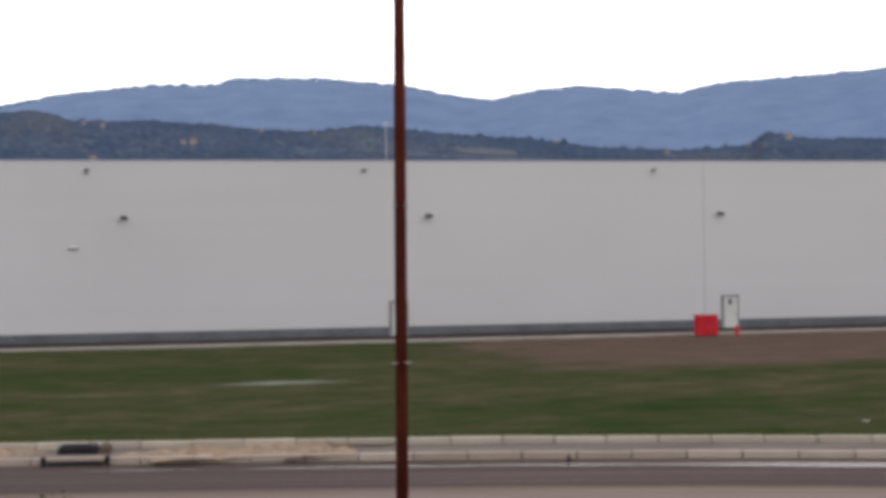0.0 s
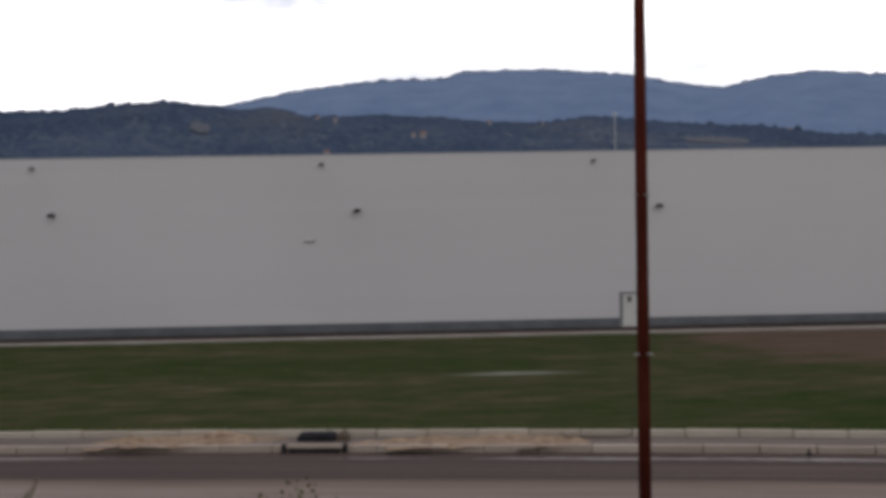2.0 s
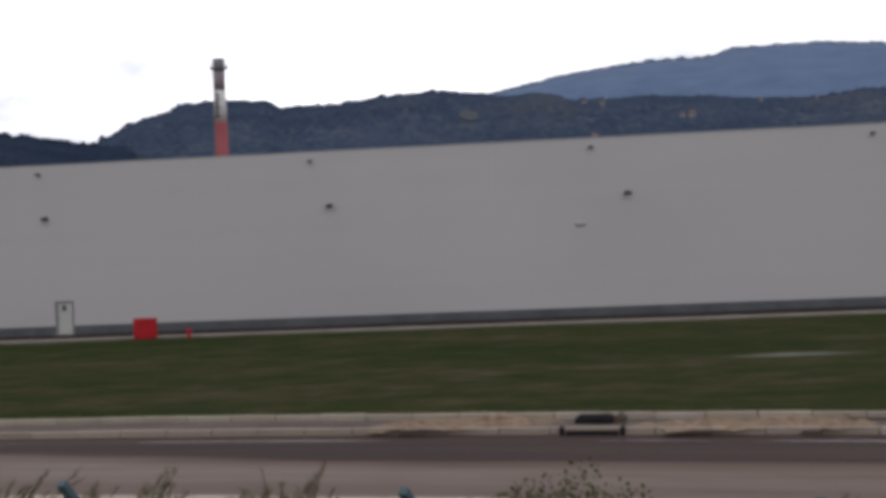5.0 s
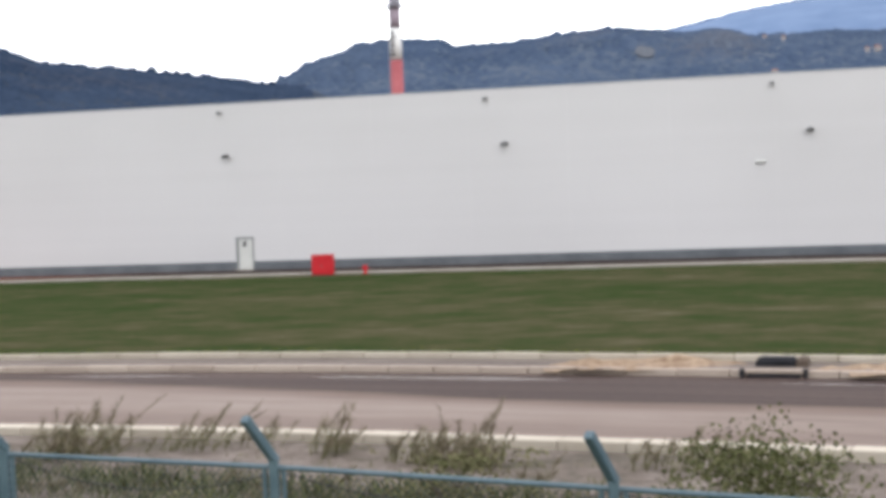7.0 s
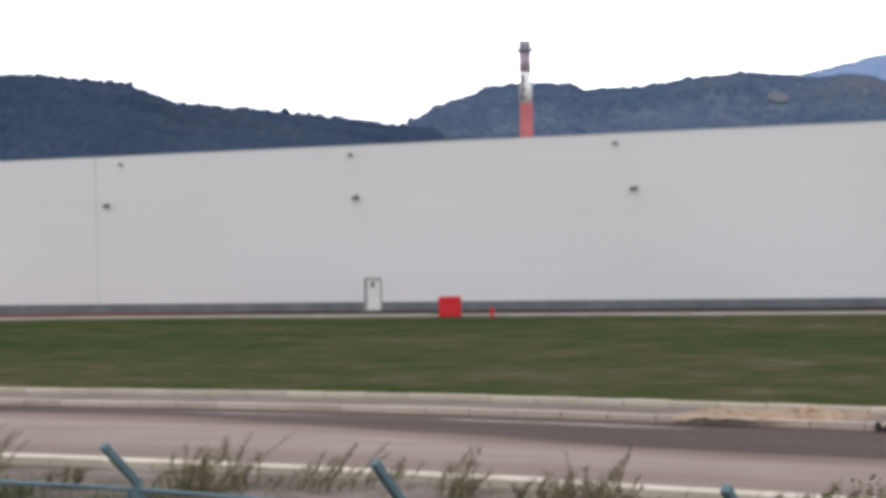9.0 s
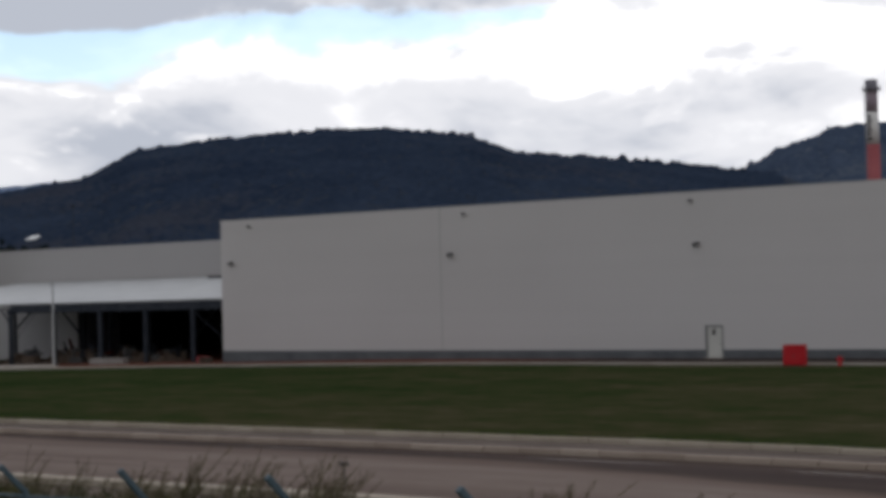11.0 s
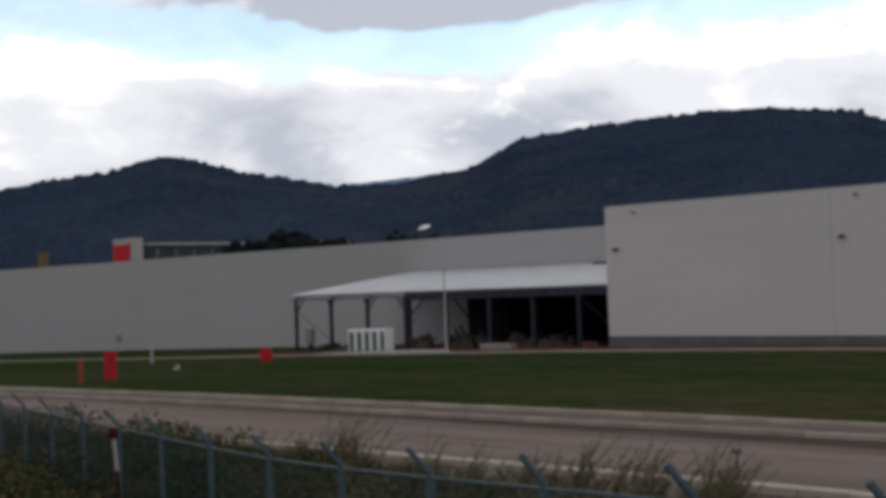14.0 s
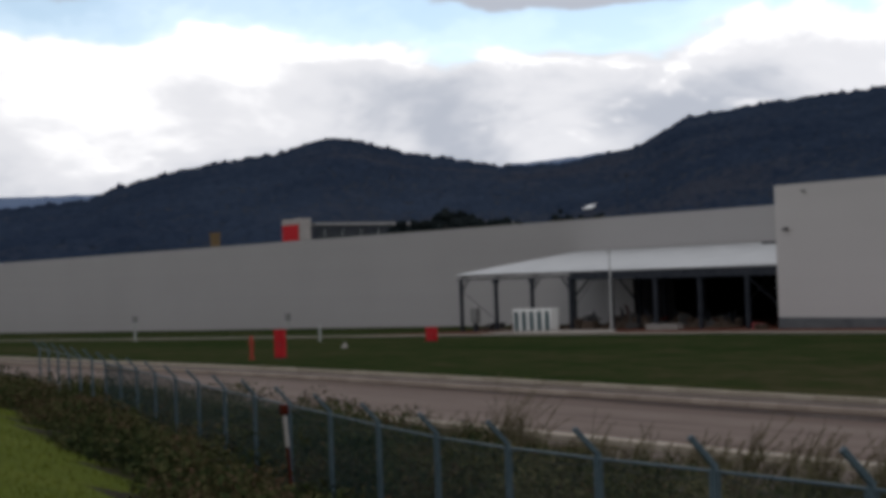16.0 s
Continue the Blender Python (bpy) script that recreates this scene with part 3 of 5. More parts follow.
for x in DOORS:
    warehouse_door(x)


def floodlight(x, z, s, tilt):
    """A lamp on a wall bracket: casing, visor, glass, arm."""
    f = tagged(empty("floodlight", pose(x, WY, z)), "small dark floodlight on a bracket on the warehouse wall", "floodlight", "wall floodlights")
    part("bracket", box(-0.05 * s, 0.05 * s, -0.05, -0.002, -0.22 * s, 0.12 * s, 0.005), DARK, f)
    part("arm", rod((0, -0.03, 0.02), (0, -0.38 * s, 0.05 * s), 0.03 * s), DARK, f)
    part("casing", box(-0.27 * s, 0.27 * s, -0.62 * s, -0.30 * s, -0.10 * s, 0.13 * s, 0.03 * s, pose(0, 0, 0, tilt, 0, 0)), DARK, f)
    part("glass", box(-0.22 * s, 0.22 * s, -0.58 * s, -0.34 * s, -0.125 * s, -0.102 * s, 0.005, pose(0, 0, 0, tilt, 0, 0)), LAMPGREY, f, "pale lamp glass")
    return f


for x in (40.12, 19.46, -0.41, -20.08, -39.86, -59.94, -81.71):
    floodlight(x, 7.32, 0.85, 14)
for x in (35.31, 15.15, -2.68, -21.31, -40.27, -58.71, -79.76):
    floodlight(x, 10.25, 0.6, -8)
bulk = tagged(empty("wall_lamp", pose(-3.55, WY, 5.35)), "pale oval bulkhead lamp on the warehouse wall", "wall lamp")
part("back_plate", box(-0.34, 0.34, -0.05, -0.002, -0.10, 0.14, 0.02), FLASHING, bulk)
part("cover", box(-0.3, 0.3, -0.2, -0.05, -0.07, 0.11, 0.05), DOORWHITE, bulk, "milky lamp cover")

# ---------------------------------------------------------------- hydrant cabinets


def hydrant_cabinet(x, y, w, d, h, turn, label):
    z = field_z(x, y) - 0.04
    c = tagged(empty("hydrant_cabinet", pose(x, y, z, 0, 0, turn)), label, "cabinet", "hydrant cabinets")
    part("body", box(-w / 2, w / 2, -d / 2, d / 2, 0.06, h, 0.02), REDPAINT, c)
    part("base", box(-w / 2 + 0.06, w / 2 - 0.06, -d / 2 + 0.06, d / 2 - 0.06, -0.12, 0.06), PLINTH, c, "dark base frame")
    for s in (-1, 1):
        door = part("door", box(s * w / 4 - w / 4 + 0.03, s * w / 4 + w / 4 - 0.03, -d / 2 - 0.025, -d / 2 - 0.002, 0.12, h - 0.06, 0.008), REDPAINT, c)
        part("handle", box(-s * 0.08 + s * 0.12 - 0.02, -s * 0.08 + s * 0.12 + 0.02, -d / 2 - 0.05, -d / 2 - 0.026, h * 0.5 - 0.07, h * 0.5 + 0.07, 0.005), DARK, door)
    part("lid", box(-w / 2 - 0.03, w / 2 + 0.03, -d / 2 - 0.04, d / 2 + 0.03, h, h + 0.05, 0.012), REDPAINT, c)
    return c


hydrant_cabinet(34.0, 84.4, 1.32, 0.6, 1.26, 0, "red steel fire-hose cabinet on the field edge near a door")
hydrant_cabinet(-29.2, 85.3, 1.26, 0.6, 1.22, 0, "red steel fire-hose cabinet on the field edge")
hydrant_cabinet(-97.6, 71.6, 0.95, 0.6, 1.12, 55, "red steel fire-hose cabinet by the canopy path")
hydrant_cabinet(-77.6, 45.6, 0.62, 0.62, 1.68, 50, "tall red steel fire-hose cabinet near the kerb")


def hydrant(x, y, h, r, label, material):
    z = field_z(x, y) - 0.05
    c = tagged(empty("hydrant", pose(x, y, z)), label, "hydrant", "field hydrants")
    part("column", rod((0, 0, 0), (0, 0, h * 0.86), r * 0.75, r * 0.7, 12), material, c)
    part("cap", rod((0, 0, h * 0.86), (0, 0, h), r, r * 0.45, 12), material, c)
    part("outlet", rod((-r * 1.6, 0, h * 0.66), (r * 1.6, 0, h * 0.66), r * 0.45, None, 10), material, c)
    part("flange", rod((0, 0, 0), (0, 0, 0.09), r * 1.15, None, 12), material, c)


hydrant(35.9, 84.2, 0.62, 0.13, "small red fire hydrant on the field edge", REDPAINT)
hydrant(-26.6, 85.5, 0.60, 0.13, "small red fire hydrant on the field edge", REDPAINT)
hydrant(-78.6, 44.2, 1.42, 0.16, "tall orange-red hydrant post near the kerb", ORANGE)

# ---------------------------------------------------------------- the second hall and the canopy
HY, HTOP = 121.0, 10.5
hall = tagged(empty("factory_hall", pose(0, HY, 0)), "very long low grey factory hall behind the canopy", "factory hall")


def hall_front():
    x = -335.0
    while x < -83.5:
        x1 = min(x + 6.0, -83.2)
        low = -9 if x1 <= -124.9 or x >= -97 else 4.2
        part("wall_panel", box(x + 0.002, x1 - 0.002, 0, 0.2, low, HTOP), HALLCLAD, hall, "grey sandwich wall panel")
        x = x1


hall_front()
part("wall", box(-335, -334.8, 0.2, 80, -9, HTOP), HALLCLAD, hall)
part("roof", box(-334.8, -83.2, 0.2, 80, HTOP - 0.5, HTOP - 0.3), ROOFING, hall)
part("coping", box(-335.03, -83.2, -0.03, 0.3, HTOP, HTOP + 0.07), FLASHING, hall)
# the hall's inner shade is painted on as a near-black colour
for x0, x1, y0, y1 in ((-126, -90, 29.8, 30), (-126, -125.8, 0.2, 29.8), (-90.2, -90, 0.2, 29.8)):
    part("inner_wall", box(x0, x1, y0, y1, -6, 6), SHADE_MUD_DARK, hall, "inner wall coloured near-black as hall shade")
part("inner_ceiling", box(-125.8, -90.2, 0.2, 29.8, 5.8, 6), SHADE_MUD_DARK, hall, "ceiling coloured near-black as hall shade")
# guessed door panels in the dim bay, the shade in their colour
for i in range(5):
    part("sliding_door", box(-124.9 + i * 1.3, -123.68 + i * 1.3, 0.05, 0.13, -1.6, 4.19, 0.01), SHADE_MUD_DARK, hall, "door panel coloured near-black as hall shade")

canopy = tagged(empty("canopy", pose(0, 0, 0)), "open steel canopy with a sloping white sheet roof", "canopy")
CZ = 4.25


def canopy_roof():
    bm = bmesh.new()
    n = 24
    def at(u, v, lift):
        left = -129.3 - 5.2 * v
        x = left + (-83.15 - left) * u
        return (x, 98.3 + 22.5 * v, CZ + 2.35 * v + lift)
    for lift, flip in ((0.12, False), (0.0, True)):
        grid = [[bm.verts.new(at(i / n, j / 6, lift + 0.035 * noise.noise((i * 0.7, j * 0.9, 2)))) for i in range(n + 1)] for j in range(7)]
        for j in range(6):
            for i in range(n):
                q = (grid[j][i], grid[j][i + 1], grid[j + 1][i + 1], grid[j + 1][i])
                bm.faces.new(q[::-1] if flip else q)
        if not flip:
            top = grid
    for j in range(6):
        bm.faces.new((top[j][0], top[j + 1][0], grid[j + 1][0], grid[j][0]))
    for i in range(n):
        bm.faces.new((top[0][i + 1], top[0][i], grid[0][i], grid[0][i + 1]))
    return bm


part("roof", canopy_roof(), MEMBRANE, canopy, "white sheet roof")
# beam made deeper so that it also stands for the shadow below it
part("eave_beam_and_shade", box(-110.6, -83.2, 98.35, 98.6, CZ - 0.80, CZ - 0.01, 0.02), STEEL, canopy)
part("eave_chord", box(-129.2, -110.6, 98.42, 98.54, CZ - 0.12, CZ - 0.01, 0.01), FLASHING, canopy, "slim pale upper chord")
part("eave_chord", box(-129.2, -110.6, 98.42, 98.54, CZ - 0.50, CZ - 0.41, 0.01), STEEL, canopy)
POSTS = (-128.4, -122.4, -116.5, -110.6, -104.7, -98.8, -93.2, -87.6)


def bar(a, b, w):
    a, b = Vector(a), Vector(b)
    m = Matrix.Translation((a + b) / 2) @ (b - a).to_track_quat("Z", "Y").to_matrix().to_4x4()
    L = (b - a).length
    return box(-w / 2, w / 2, -w / 2, w / 2, -L / 2, L / 2, 0, m)


REAR = (-131.2, -120.4, -116.4, -110.5, -104.7, -98.8, -92.4, -87.6)
for i, x in enumerate(POSTS):
    top = CZ - 0.5
    part("post", box(x - 0.16, x + 0.16, 98.31, 98.63, field_z(x, 98.5) - 0.3, top, 0.01), STEEL, canopy)
    if 0 < i < 4:
        part("head_bracket", box(x - 0.34, x + 0.34, 98.25, 98.69, top - 0.42, top + 0.05, 0.04), STEEL, canopy)
    for s in {0: (1,), 2: (1,), 3: (-1,)}.get(i, ()):
        part("knee_brace", bar((x + s * 0.12, 98.47, top - 1.25), (x + s * 1.25, 98.47, top - 0.02), 0.13), STEEL, canopy)
    part("rafter", bar((x, 98.6, CZ - 0.16), (x - 2.5 * (i < 2), 120.6, CZ + 2.1), 0.22), STEEL, canopy)
for i in range(12):
    x = -129.0 + 1.53 * i
    part("strut", bar((x, 98.48, CZ - (0.12, 0.42)[i % 2]), (x + 1.5, 98.48, CZ - (0.42, 0.12)[i % 2]), 0.06), STEEL, canopy)
for x in REAR:
    part("post", box(x - 0.15, x + 0.15, 117.35, 117.65, field_z(x, 117.5) - 0.3, CZ + 1.8, 0.01), STEEL, canopy)
part("rear_beam", box(-131.4, -83.3, 117.38, 117.62, CZ + 1.35, CZ + 1.65, 0.02), STEEL, canopy)
for a, b in (((-131.2, 117.3, 1.2), (-125.7, 117.3, 5.5)), ((-125.7, 117.3, 5.5), (-120.5, 117.3, 0.6)), ((-104.7, 117.3, 5.2), (-98.8, 117.3, 0.0)), ((-98.8, 117.2, 5.2), (-104.7, 117.2, 0.0)),
             ((-92.4, 117.3, 5.2), (-87.6, 117.3, 0.0))):
    part("cross_brace", bar(a, b, 0.16), STEEL, canopy)
for a, b in (((-128.3, 98.47, 2.6), (-122.5, 98.47, -0.6)), ((-87.5, 98.47, 3.3), (-83.4, 98.47, 0.4)), ((-131.1, 117.4, 0.2), (-125.7, 117.4, 5.3))):
    part("tie_rod", bar(a, b, 0.05), STEEL, canopy, "thin steel tie rod")
part("gutter", box(-103.1, -100.6, 118.3, 118.7, CZ + 2.12, CZ + 2.5, 0.02), DARK, canopy, "dark gutter end")


def toilet(x, y):
    z = field_z(x, y) - 0.05
    c = tagged(empty("portable_toilet", pose(x, y, z)), "white portable toilet cabin with a dark green door", "portable toilet", "toilet row")
    part("body", box(-0.53, 0.53, -0.55, 0.55, 0.1, 2.15, 0.03), CABINWHITE, c)
    part("skid", box(-0.48, 0.48, -0.5, 0.5, -0.15, 0.1), DARK, c, "dark plastic skid")
    part("door", box(-0.26, 0.36, -0.60, -0.552, 0.14, 2.0, 0.01), CABINGREEN, c, "dark green door")
    part("roof", box(-0.56, 0.56, -0.6, 0.6, 2.15, 2.27, 0.05), CABINWHITE, c)


for i in range(5):
    toilet(-115.8 + 1.18 * i, 96.2)

mast = tagged(empty("lamp_mast", pose(-101.6, 95.4, field_z(-101.6, 95.4))), "slim pale steel mast before the canopy", "mast")
part("shaft", rod((0, 0, -0.1), (0, 0, 7.4), 0.13, 0.07, 10), GALV, mast)
part("base_plate", box(-0.3, 0.3, -0.3, 0.3, -0.1, 0.06, 0.01), GALV, mast)
part("cap", box(-0.16, 0.16, -0.3, 0.1, 7.38, 7.5, 0.02), GALV, mast)


def heap(name, x, y, w, d, h, seed, material, label, category):
    bm = bmesh.new()
    n, m = 14, 10
    z = field_z(x, y)
    grid = []
    for j in range(m + 1):
        row = []
        for i in range(n + 1):
            u, v = i / n * 2 - 1, j / m * 2 - 1
            r = math.sqrt(u * u + v * v)
            up = max(0.0, 1 - r) ** 0.8 * (0.6 + 0.8 * noise.noise((u * 2.3 + seed, v * 2.3, seed))) + 0.1 * noise.noise((u * 6, v * 6, seed))
            row.append(bm.verts.new((x + u * w / 2, y + v * d / 2, z - 0.12 + h * max(0.0, up))))
        grid.append(row)
    for j in range(m):
        for i in range(n):
            bm.faces.new((grid[j][i], grid[j][i + 1], grid[j + 1][i + 1], grid[j + 1][i]))
    return tagged(mesh_object(name, bm, material), label, category)


for i, (x, y, w, h) in enumerate(((-109, 104, 7, 1.9), (-103, 106, 6, 1.6), (-98, 103, 5, 1.0), (-113, 101, 5, 1.2), (-121, 99.5, 6, 0.7), (-93, 101, 4, 1.1))):
    heap("debris_mound", x, y, w, 4.0, h * 0.95, i * 2.3, RUBBLE, "brown mound of earth and scrap under the canopy", "debris mound")


def scrap_pile(x, y, w, h, seed):
    """Odd steel, drums and boards thrown together."""
    dice = random.Random(seed)
    z = field_z(x, y)
    c = tagged(empty("scrap_pile", pose(x, y, z)), "dark pile of scrap steel, drums and boards under the canopy", "scrap pile", "canopy scrap")
    for i in range(9):
        u, v = dice.uniform(-w / 2, w / 2), dice.uniform(-1.2, 1.2)
        part("beam", bar((u, v, dice.uniform(0, h * 0.4)), (u + dice.uniform(-1.3, 1.3), v + dice.uniform(-0.8, 0.8), dice.uniform(h * 0.3, h)), dice.uniform(0.08, 0.2)), STEEL if i % 3 else RUST, c)
    for i in range(4):
        u, v, r = dice.uniform(-w / 2, w / 2), dice.uniform(-1.0, 1.0), dice.uniform(0.28, 0.4)
        part("drum", rod((u, v, -0.05), (u, v, dice.uniform(0.7, 0.95)), r, None, 12), DARK if i % 2 else RUBBLE, c)
    for i in range(5):
        u, v, k = dice.uniform(-w / 2, w / 2), dice.uniform(-1.2, 1.2), dice.uniform(0.3, 0.7)
        part("board", box(-k, k, -0.4, 0.4, 0, dice.uniform(0.4, h * 0.8), 0.02, pose(u, v, -0.05, 0, 0, dice.uniform(0, 180))), RUBBLE if i % 2 else DARK, c)
    return c


for i, (x, y, w, h) in enumerate(((-112.4, 102.5, 3.0, 1.8), (-108.6, 104.5, 4.0, 2.3), (-105.2, 103.0, 3.5, 2.0), (-100.5, 105.5, 4.0, 1.7), (-95.5, 104.0, 3.0, 1.4), (-119.5, 100.5, 2.5, 1.0), (-125.0, 99.6, 2.0, 0.9))):
    scrap_pile(x, y, w, h, 11 + i)


def crate(x, y, w, h, material, label):
    z = field_z(x, y) - 0.03
    c = tagged(empty("crate", pose(x, y, z, 0, 0, 8)), label, "crate", "stored crates")
    for i in range(4):
        part("board", box(-w / 2, w / 2, -0.4, -0.36, h * i / 4 + 0.01, h * (i + 1) / 4 - 0.02, 0.004), material, c)
    part("body", box(-w / 2 + 0.02, w / 2 - 0.02, -0.355, 0.5, 0, h - 0.04), material, c)


crate(-96.6, 97.2, 3.6, 0.55, WHITELINE, "pale slab stack lying before the canopy")
crate(-107.0, 97.6, 1.5, 0.9, RUBBLE, "brown wooden crate beside the canopy post")
crate(-84.4, 96.0, 0.8, 0.55, CRATERED, "red tool crate at the warehouse corner")
crate(-83.6, 95.4, 0.8, 0.5, RUBBLE, "brown wooden crate at the warehouse corner")
cab = tagged(empty("switch_cabinet", pose(-124.2, 97.0, field_z(-124.2, 97) - 0.05)), "grey switch cabinet on a post by the canopy", "cabinet")
part("body", box(-0.5, 0.5, -0.3, 0.3, 0.9, 2.5, 0.02), DOORFRAME, cab)
part("stand", box(-0.2, 0.2, -0.15, 0.15, -0.1, 0.9), STEEL, cab)


def marker_post(x, y, h, w, material, label, head=None):
    z = field_z(x, y) - 0.05
    c = tagged(empty("marker_post", pose(x, y, z)), label, "post", "field posts")
    part("shaft", rod((0, 0, -0.1), (0, 0, h), w / 2, w / 2.4, 8), material, c)
    if head:
        part("box", box(-head / 2, head / 2, -0.18, 0.18, h - 0.1, h + head * 0.9, 0.02), DOORFRAME, c, "grey box on top")


marker_post(-114.0, 71.2, 1.5, 0.22, GALV, "pale grey marker post beyond the field path")
marker_post(-152.0, 71.0, 2.2, 0.24, GALV, "pale post carrying a grey box", 0.7)
marker_post(-193.0, 115.0, 1.5, 0.2, GALV, "dark post with a grey box by the hall", 1.1)
heap("white_stone", -90.5, 58.5, 0.7, 0.7, 0.55, 4.2, WHITELINE, "white stone lying in the field", "stone")
heap("white_stone", 18.6, 35.3, 0.35, 0.3, 0.22, 8.2, WHITELINE, "white stone lying at the kerb", "stone")

for i, (x, y, w) in enumerate(((-10.9, 63.0, 1.3), (-6.1, 56.2, 1.1), (-13.8, 59.7, 0.7), (-2.2, 73.8, 1.6), (-17.0, 70.0, 1.2))):
    heap("dry_patch", x, y, w, w * 0.8, 0.10, i * 1.9 + 0.7, DEADGRASS, "pale dry clump of dead grass in the field", "dry grass")
for i, (x, y) in enumerate(((20.8, 40.8), (18.0, 49.2), (20.2, 44.0), (15.2, 42.5))):
    heap("turf_clod", x, y, 0.7, 0.5, 0.22, i * 2.7 + 0.3, MUD, "dark clod of turf in the field", "clod")

# ---------------------------------------------------------------- things behind the halls
CH = Vector((-113.0, 402.0, 0))
chimney = tagged(empty("chimney", pose(CH.x, CH.y, -4)), "tall factory chimney with red and white bands", "chimney")


def ring_band(z0, z1, r0, r1, sides=28):
    bm = bmesh.new()
    bmesh.ops.create_cone(bm, cap_ends=True, segments=sides, radius1=r0, radius2=r1, depth=z1 - z0, matrix=Matrix.Translation((0, 0, (z0 + z1) / 2)))
    return bm


H = 63.0
smooth(part("shaft", ring_band(0, 45.5, 2.15, 1.72), CHIMRED, chimney, "red painted shaft"))
smooth(part("band", ring_band(45.5, 54.2, 1.74, 1.64), CHIMWHITE, chimney, "white painted band"))
smooth(part("band", ring_band(54.2, 59.6, 1.66, 1.60), CHIMFADED, chimney, "faded red band"))
smooth(part("mouth", ring_band(59.6, H, 1.66, 1.72), CHIMGREY, chimney, "sooty chimney mouth"))
part("gallery", ring_band(60.2, 60.5, 2.5, 2.5), CHIMGREY, chimney, "dark service gallery")
bm = bmesh.new()
for i in range(16):
    a = 2 * math.pi * i / 16
    add_rod(bm, (2.45 * math.cos(a), 2.45 * math.sin(a), 60.5), (2.45 * math.cos(a), 2.45 * math.sin(a), 61.5), 0.05, None, 4)
part("railing", bm, CHIMGREY, chimney)
for i in range(6):
    part("mark", box(-0.55, 0.75 - 0.3 * (i % 2), -1.80, -1.55, 46.5 + i * 1.2, 47.3 + i * 1.2, 0, pose(0, 0, 0, 0, 0, -16)), MARKBAR, chimney, "dark plain bar")
part("ladder", bar((-2.2, -0.9, 0), (-1.75, -0.8, 60), 0.18), CHIMGREY, chimney)

office = tagged(empty("office_block", pose(-250.5, 153, -4)), "long grey office block with dark windows and red gable", "office block")
part("wall", box(-6.0, 0, 0, 56, 0, 19.2, 0.03), STEEL, office)
part("roof", box(-6.3, 0.4, 3.2, 56.4, 19.2, 19.7), ROOFING, office)
part("stair_tower", box(-6.4, 0.6, -0.5, 2.0, 0, 20.6, 0.03), WHITELINE, office, "pale stair tower")
part("sign_panel", box(-5.9, 0.0, -0.75, -0.51, 14.8, 19.4, 0.02), REDPAINT, office, "plain red panel")
for j in range(12):
    y = 3.6 + j * 4.3
    w = part("window", box(0.01, 0.12, y, y + 3.7, 15.2, 18.4, 0.02), GLASSDARK, office, "dark window band")
    part("frame", box(0.05, 0.16, y + 1.8, y + 1.9, 15.2, 18.4), FLASHING, w)


def roof_unit(x, y, w, h, material, label):
    c = tagged(empty("roof_unit", pose(x, y, HTOP - 0.32)), label, "roof unit", "roof units")
    part("casing", box(-w / 2, w / 2, -1, 1, h * 0.84, h, 0.06), material, c)
    part("curb", box(-w / 2 + 0.05, w / 2 - 0.05, -0.9, 0.9, -0.02, h * 0.84), material, c)
    part("hood", box(-w / 2 - 0.08, w / 2 + 0.08, -1.1, 1.1, h, h + 0.18, 0.04), material, c)


panel = tagged(empty("roof_panel", pose(-153.7, 141, HTOP - 0.32)), "tilted white panel on thin legs on the hall roof", "roof panel")
part("sheet", box(-0.85, 0.85, -0.6, 0.6, -0.05, 0.05, 0.02, pose(0, 0, 3.1, 24, -2, 0)), CABINWHITE, panel)
for x, y in ((-0.6, -0.3), (0.6, -0.3), (-0.6, 0.35), (0.6, 0.35)):
    part("leg", rod((x, y, -0.02), (x, y, 3.08 + 0.445 * y + 0.035 * x), 0.05), STEEL, panel)
roof_unit(-149.0, 141, 1.8, 1.0, FLASHING, "grey ventilation unit on the hall roof")
roof_unit(-258.0, 138, 0.8, 3.9, OCHRE, "ochre ventilation stack on the hall roof")


def far_mast(az, dist, top, label, material):
    x, y = -dist * math.sin(radians(az)), dist * math.cos(radians(az))
    c = tagged(empty("far_mast", pose(x, y, -6)), label, "mast", "far masts")
    part("shaft", rod((0, 0, 0), (0, 0, top * 0.6), 0.14, 0.11, 6), material, c)
    part("upper_shaft", rod((0, 0, top * 0.6), (0, 0, top), 0.10, 0.07, 6), material, c)
    part("head", box(-0.3, 0.3, -0.2, 0.2, top - 0.2, top + 0.15), material, c)


far_mast(-9.75, 230, 31.5, "thin pale steel mast behind the warehouse", FLASHING)
far_mast(46.0, 240, 25.5, "thin grey steel mast behind the hall", STEEL)

# ---------------------------------------------------------------- hills
RIDGE_RIGHT = [(-60, .06), (-40, .075), (-28.6, .0747), (-25.8, .0764), (-24.3, .0815), (-23.7, .0735), (-21, .0713), (-17.7, .0753), (-15.8, .081), (-12.3, .0857),
               (-10.1, .09), (-8.8, .092), (-7, .0885), (-5.3, .0894), (-2.5, .0924), (-.4, .0953), (2, .0946), (3.5, .101), (4.7, .0988), (7.2, .105), (9, .1045),
               (11.2, .1), (13.4, .0985), (14, .1037), (15.9, .1047), (17.2, .1026), (17.7, .0979), (19.1, .091), (20.4, .0786), (22, .070), (30, .05)]
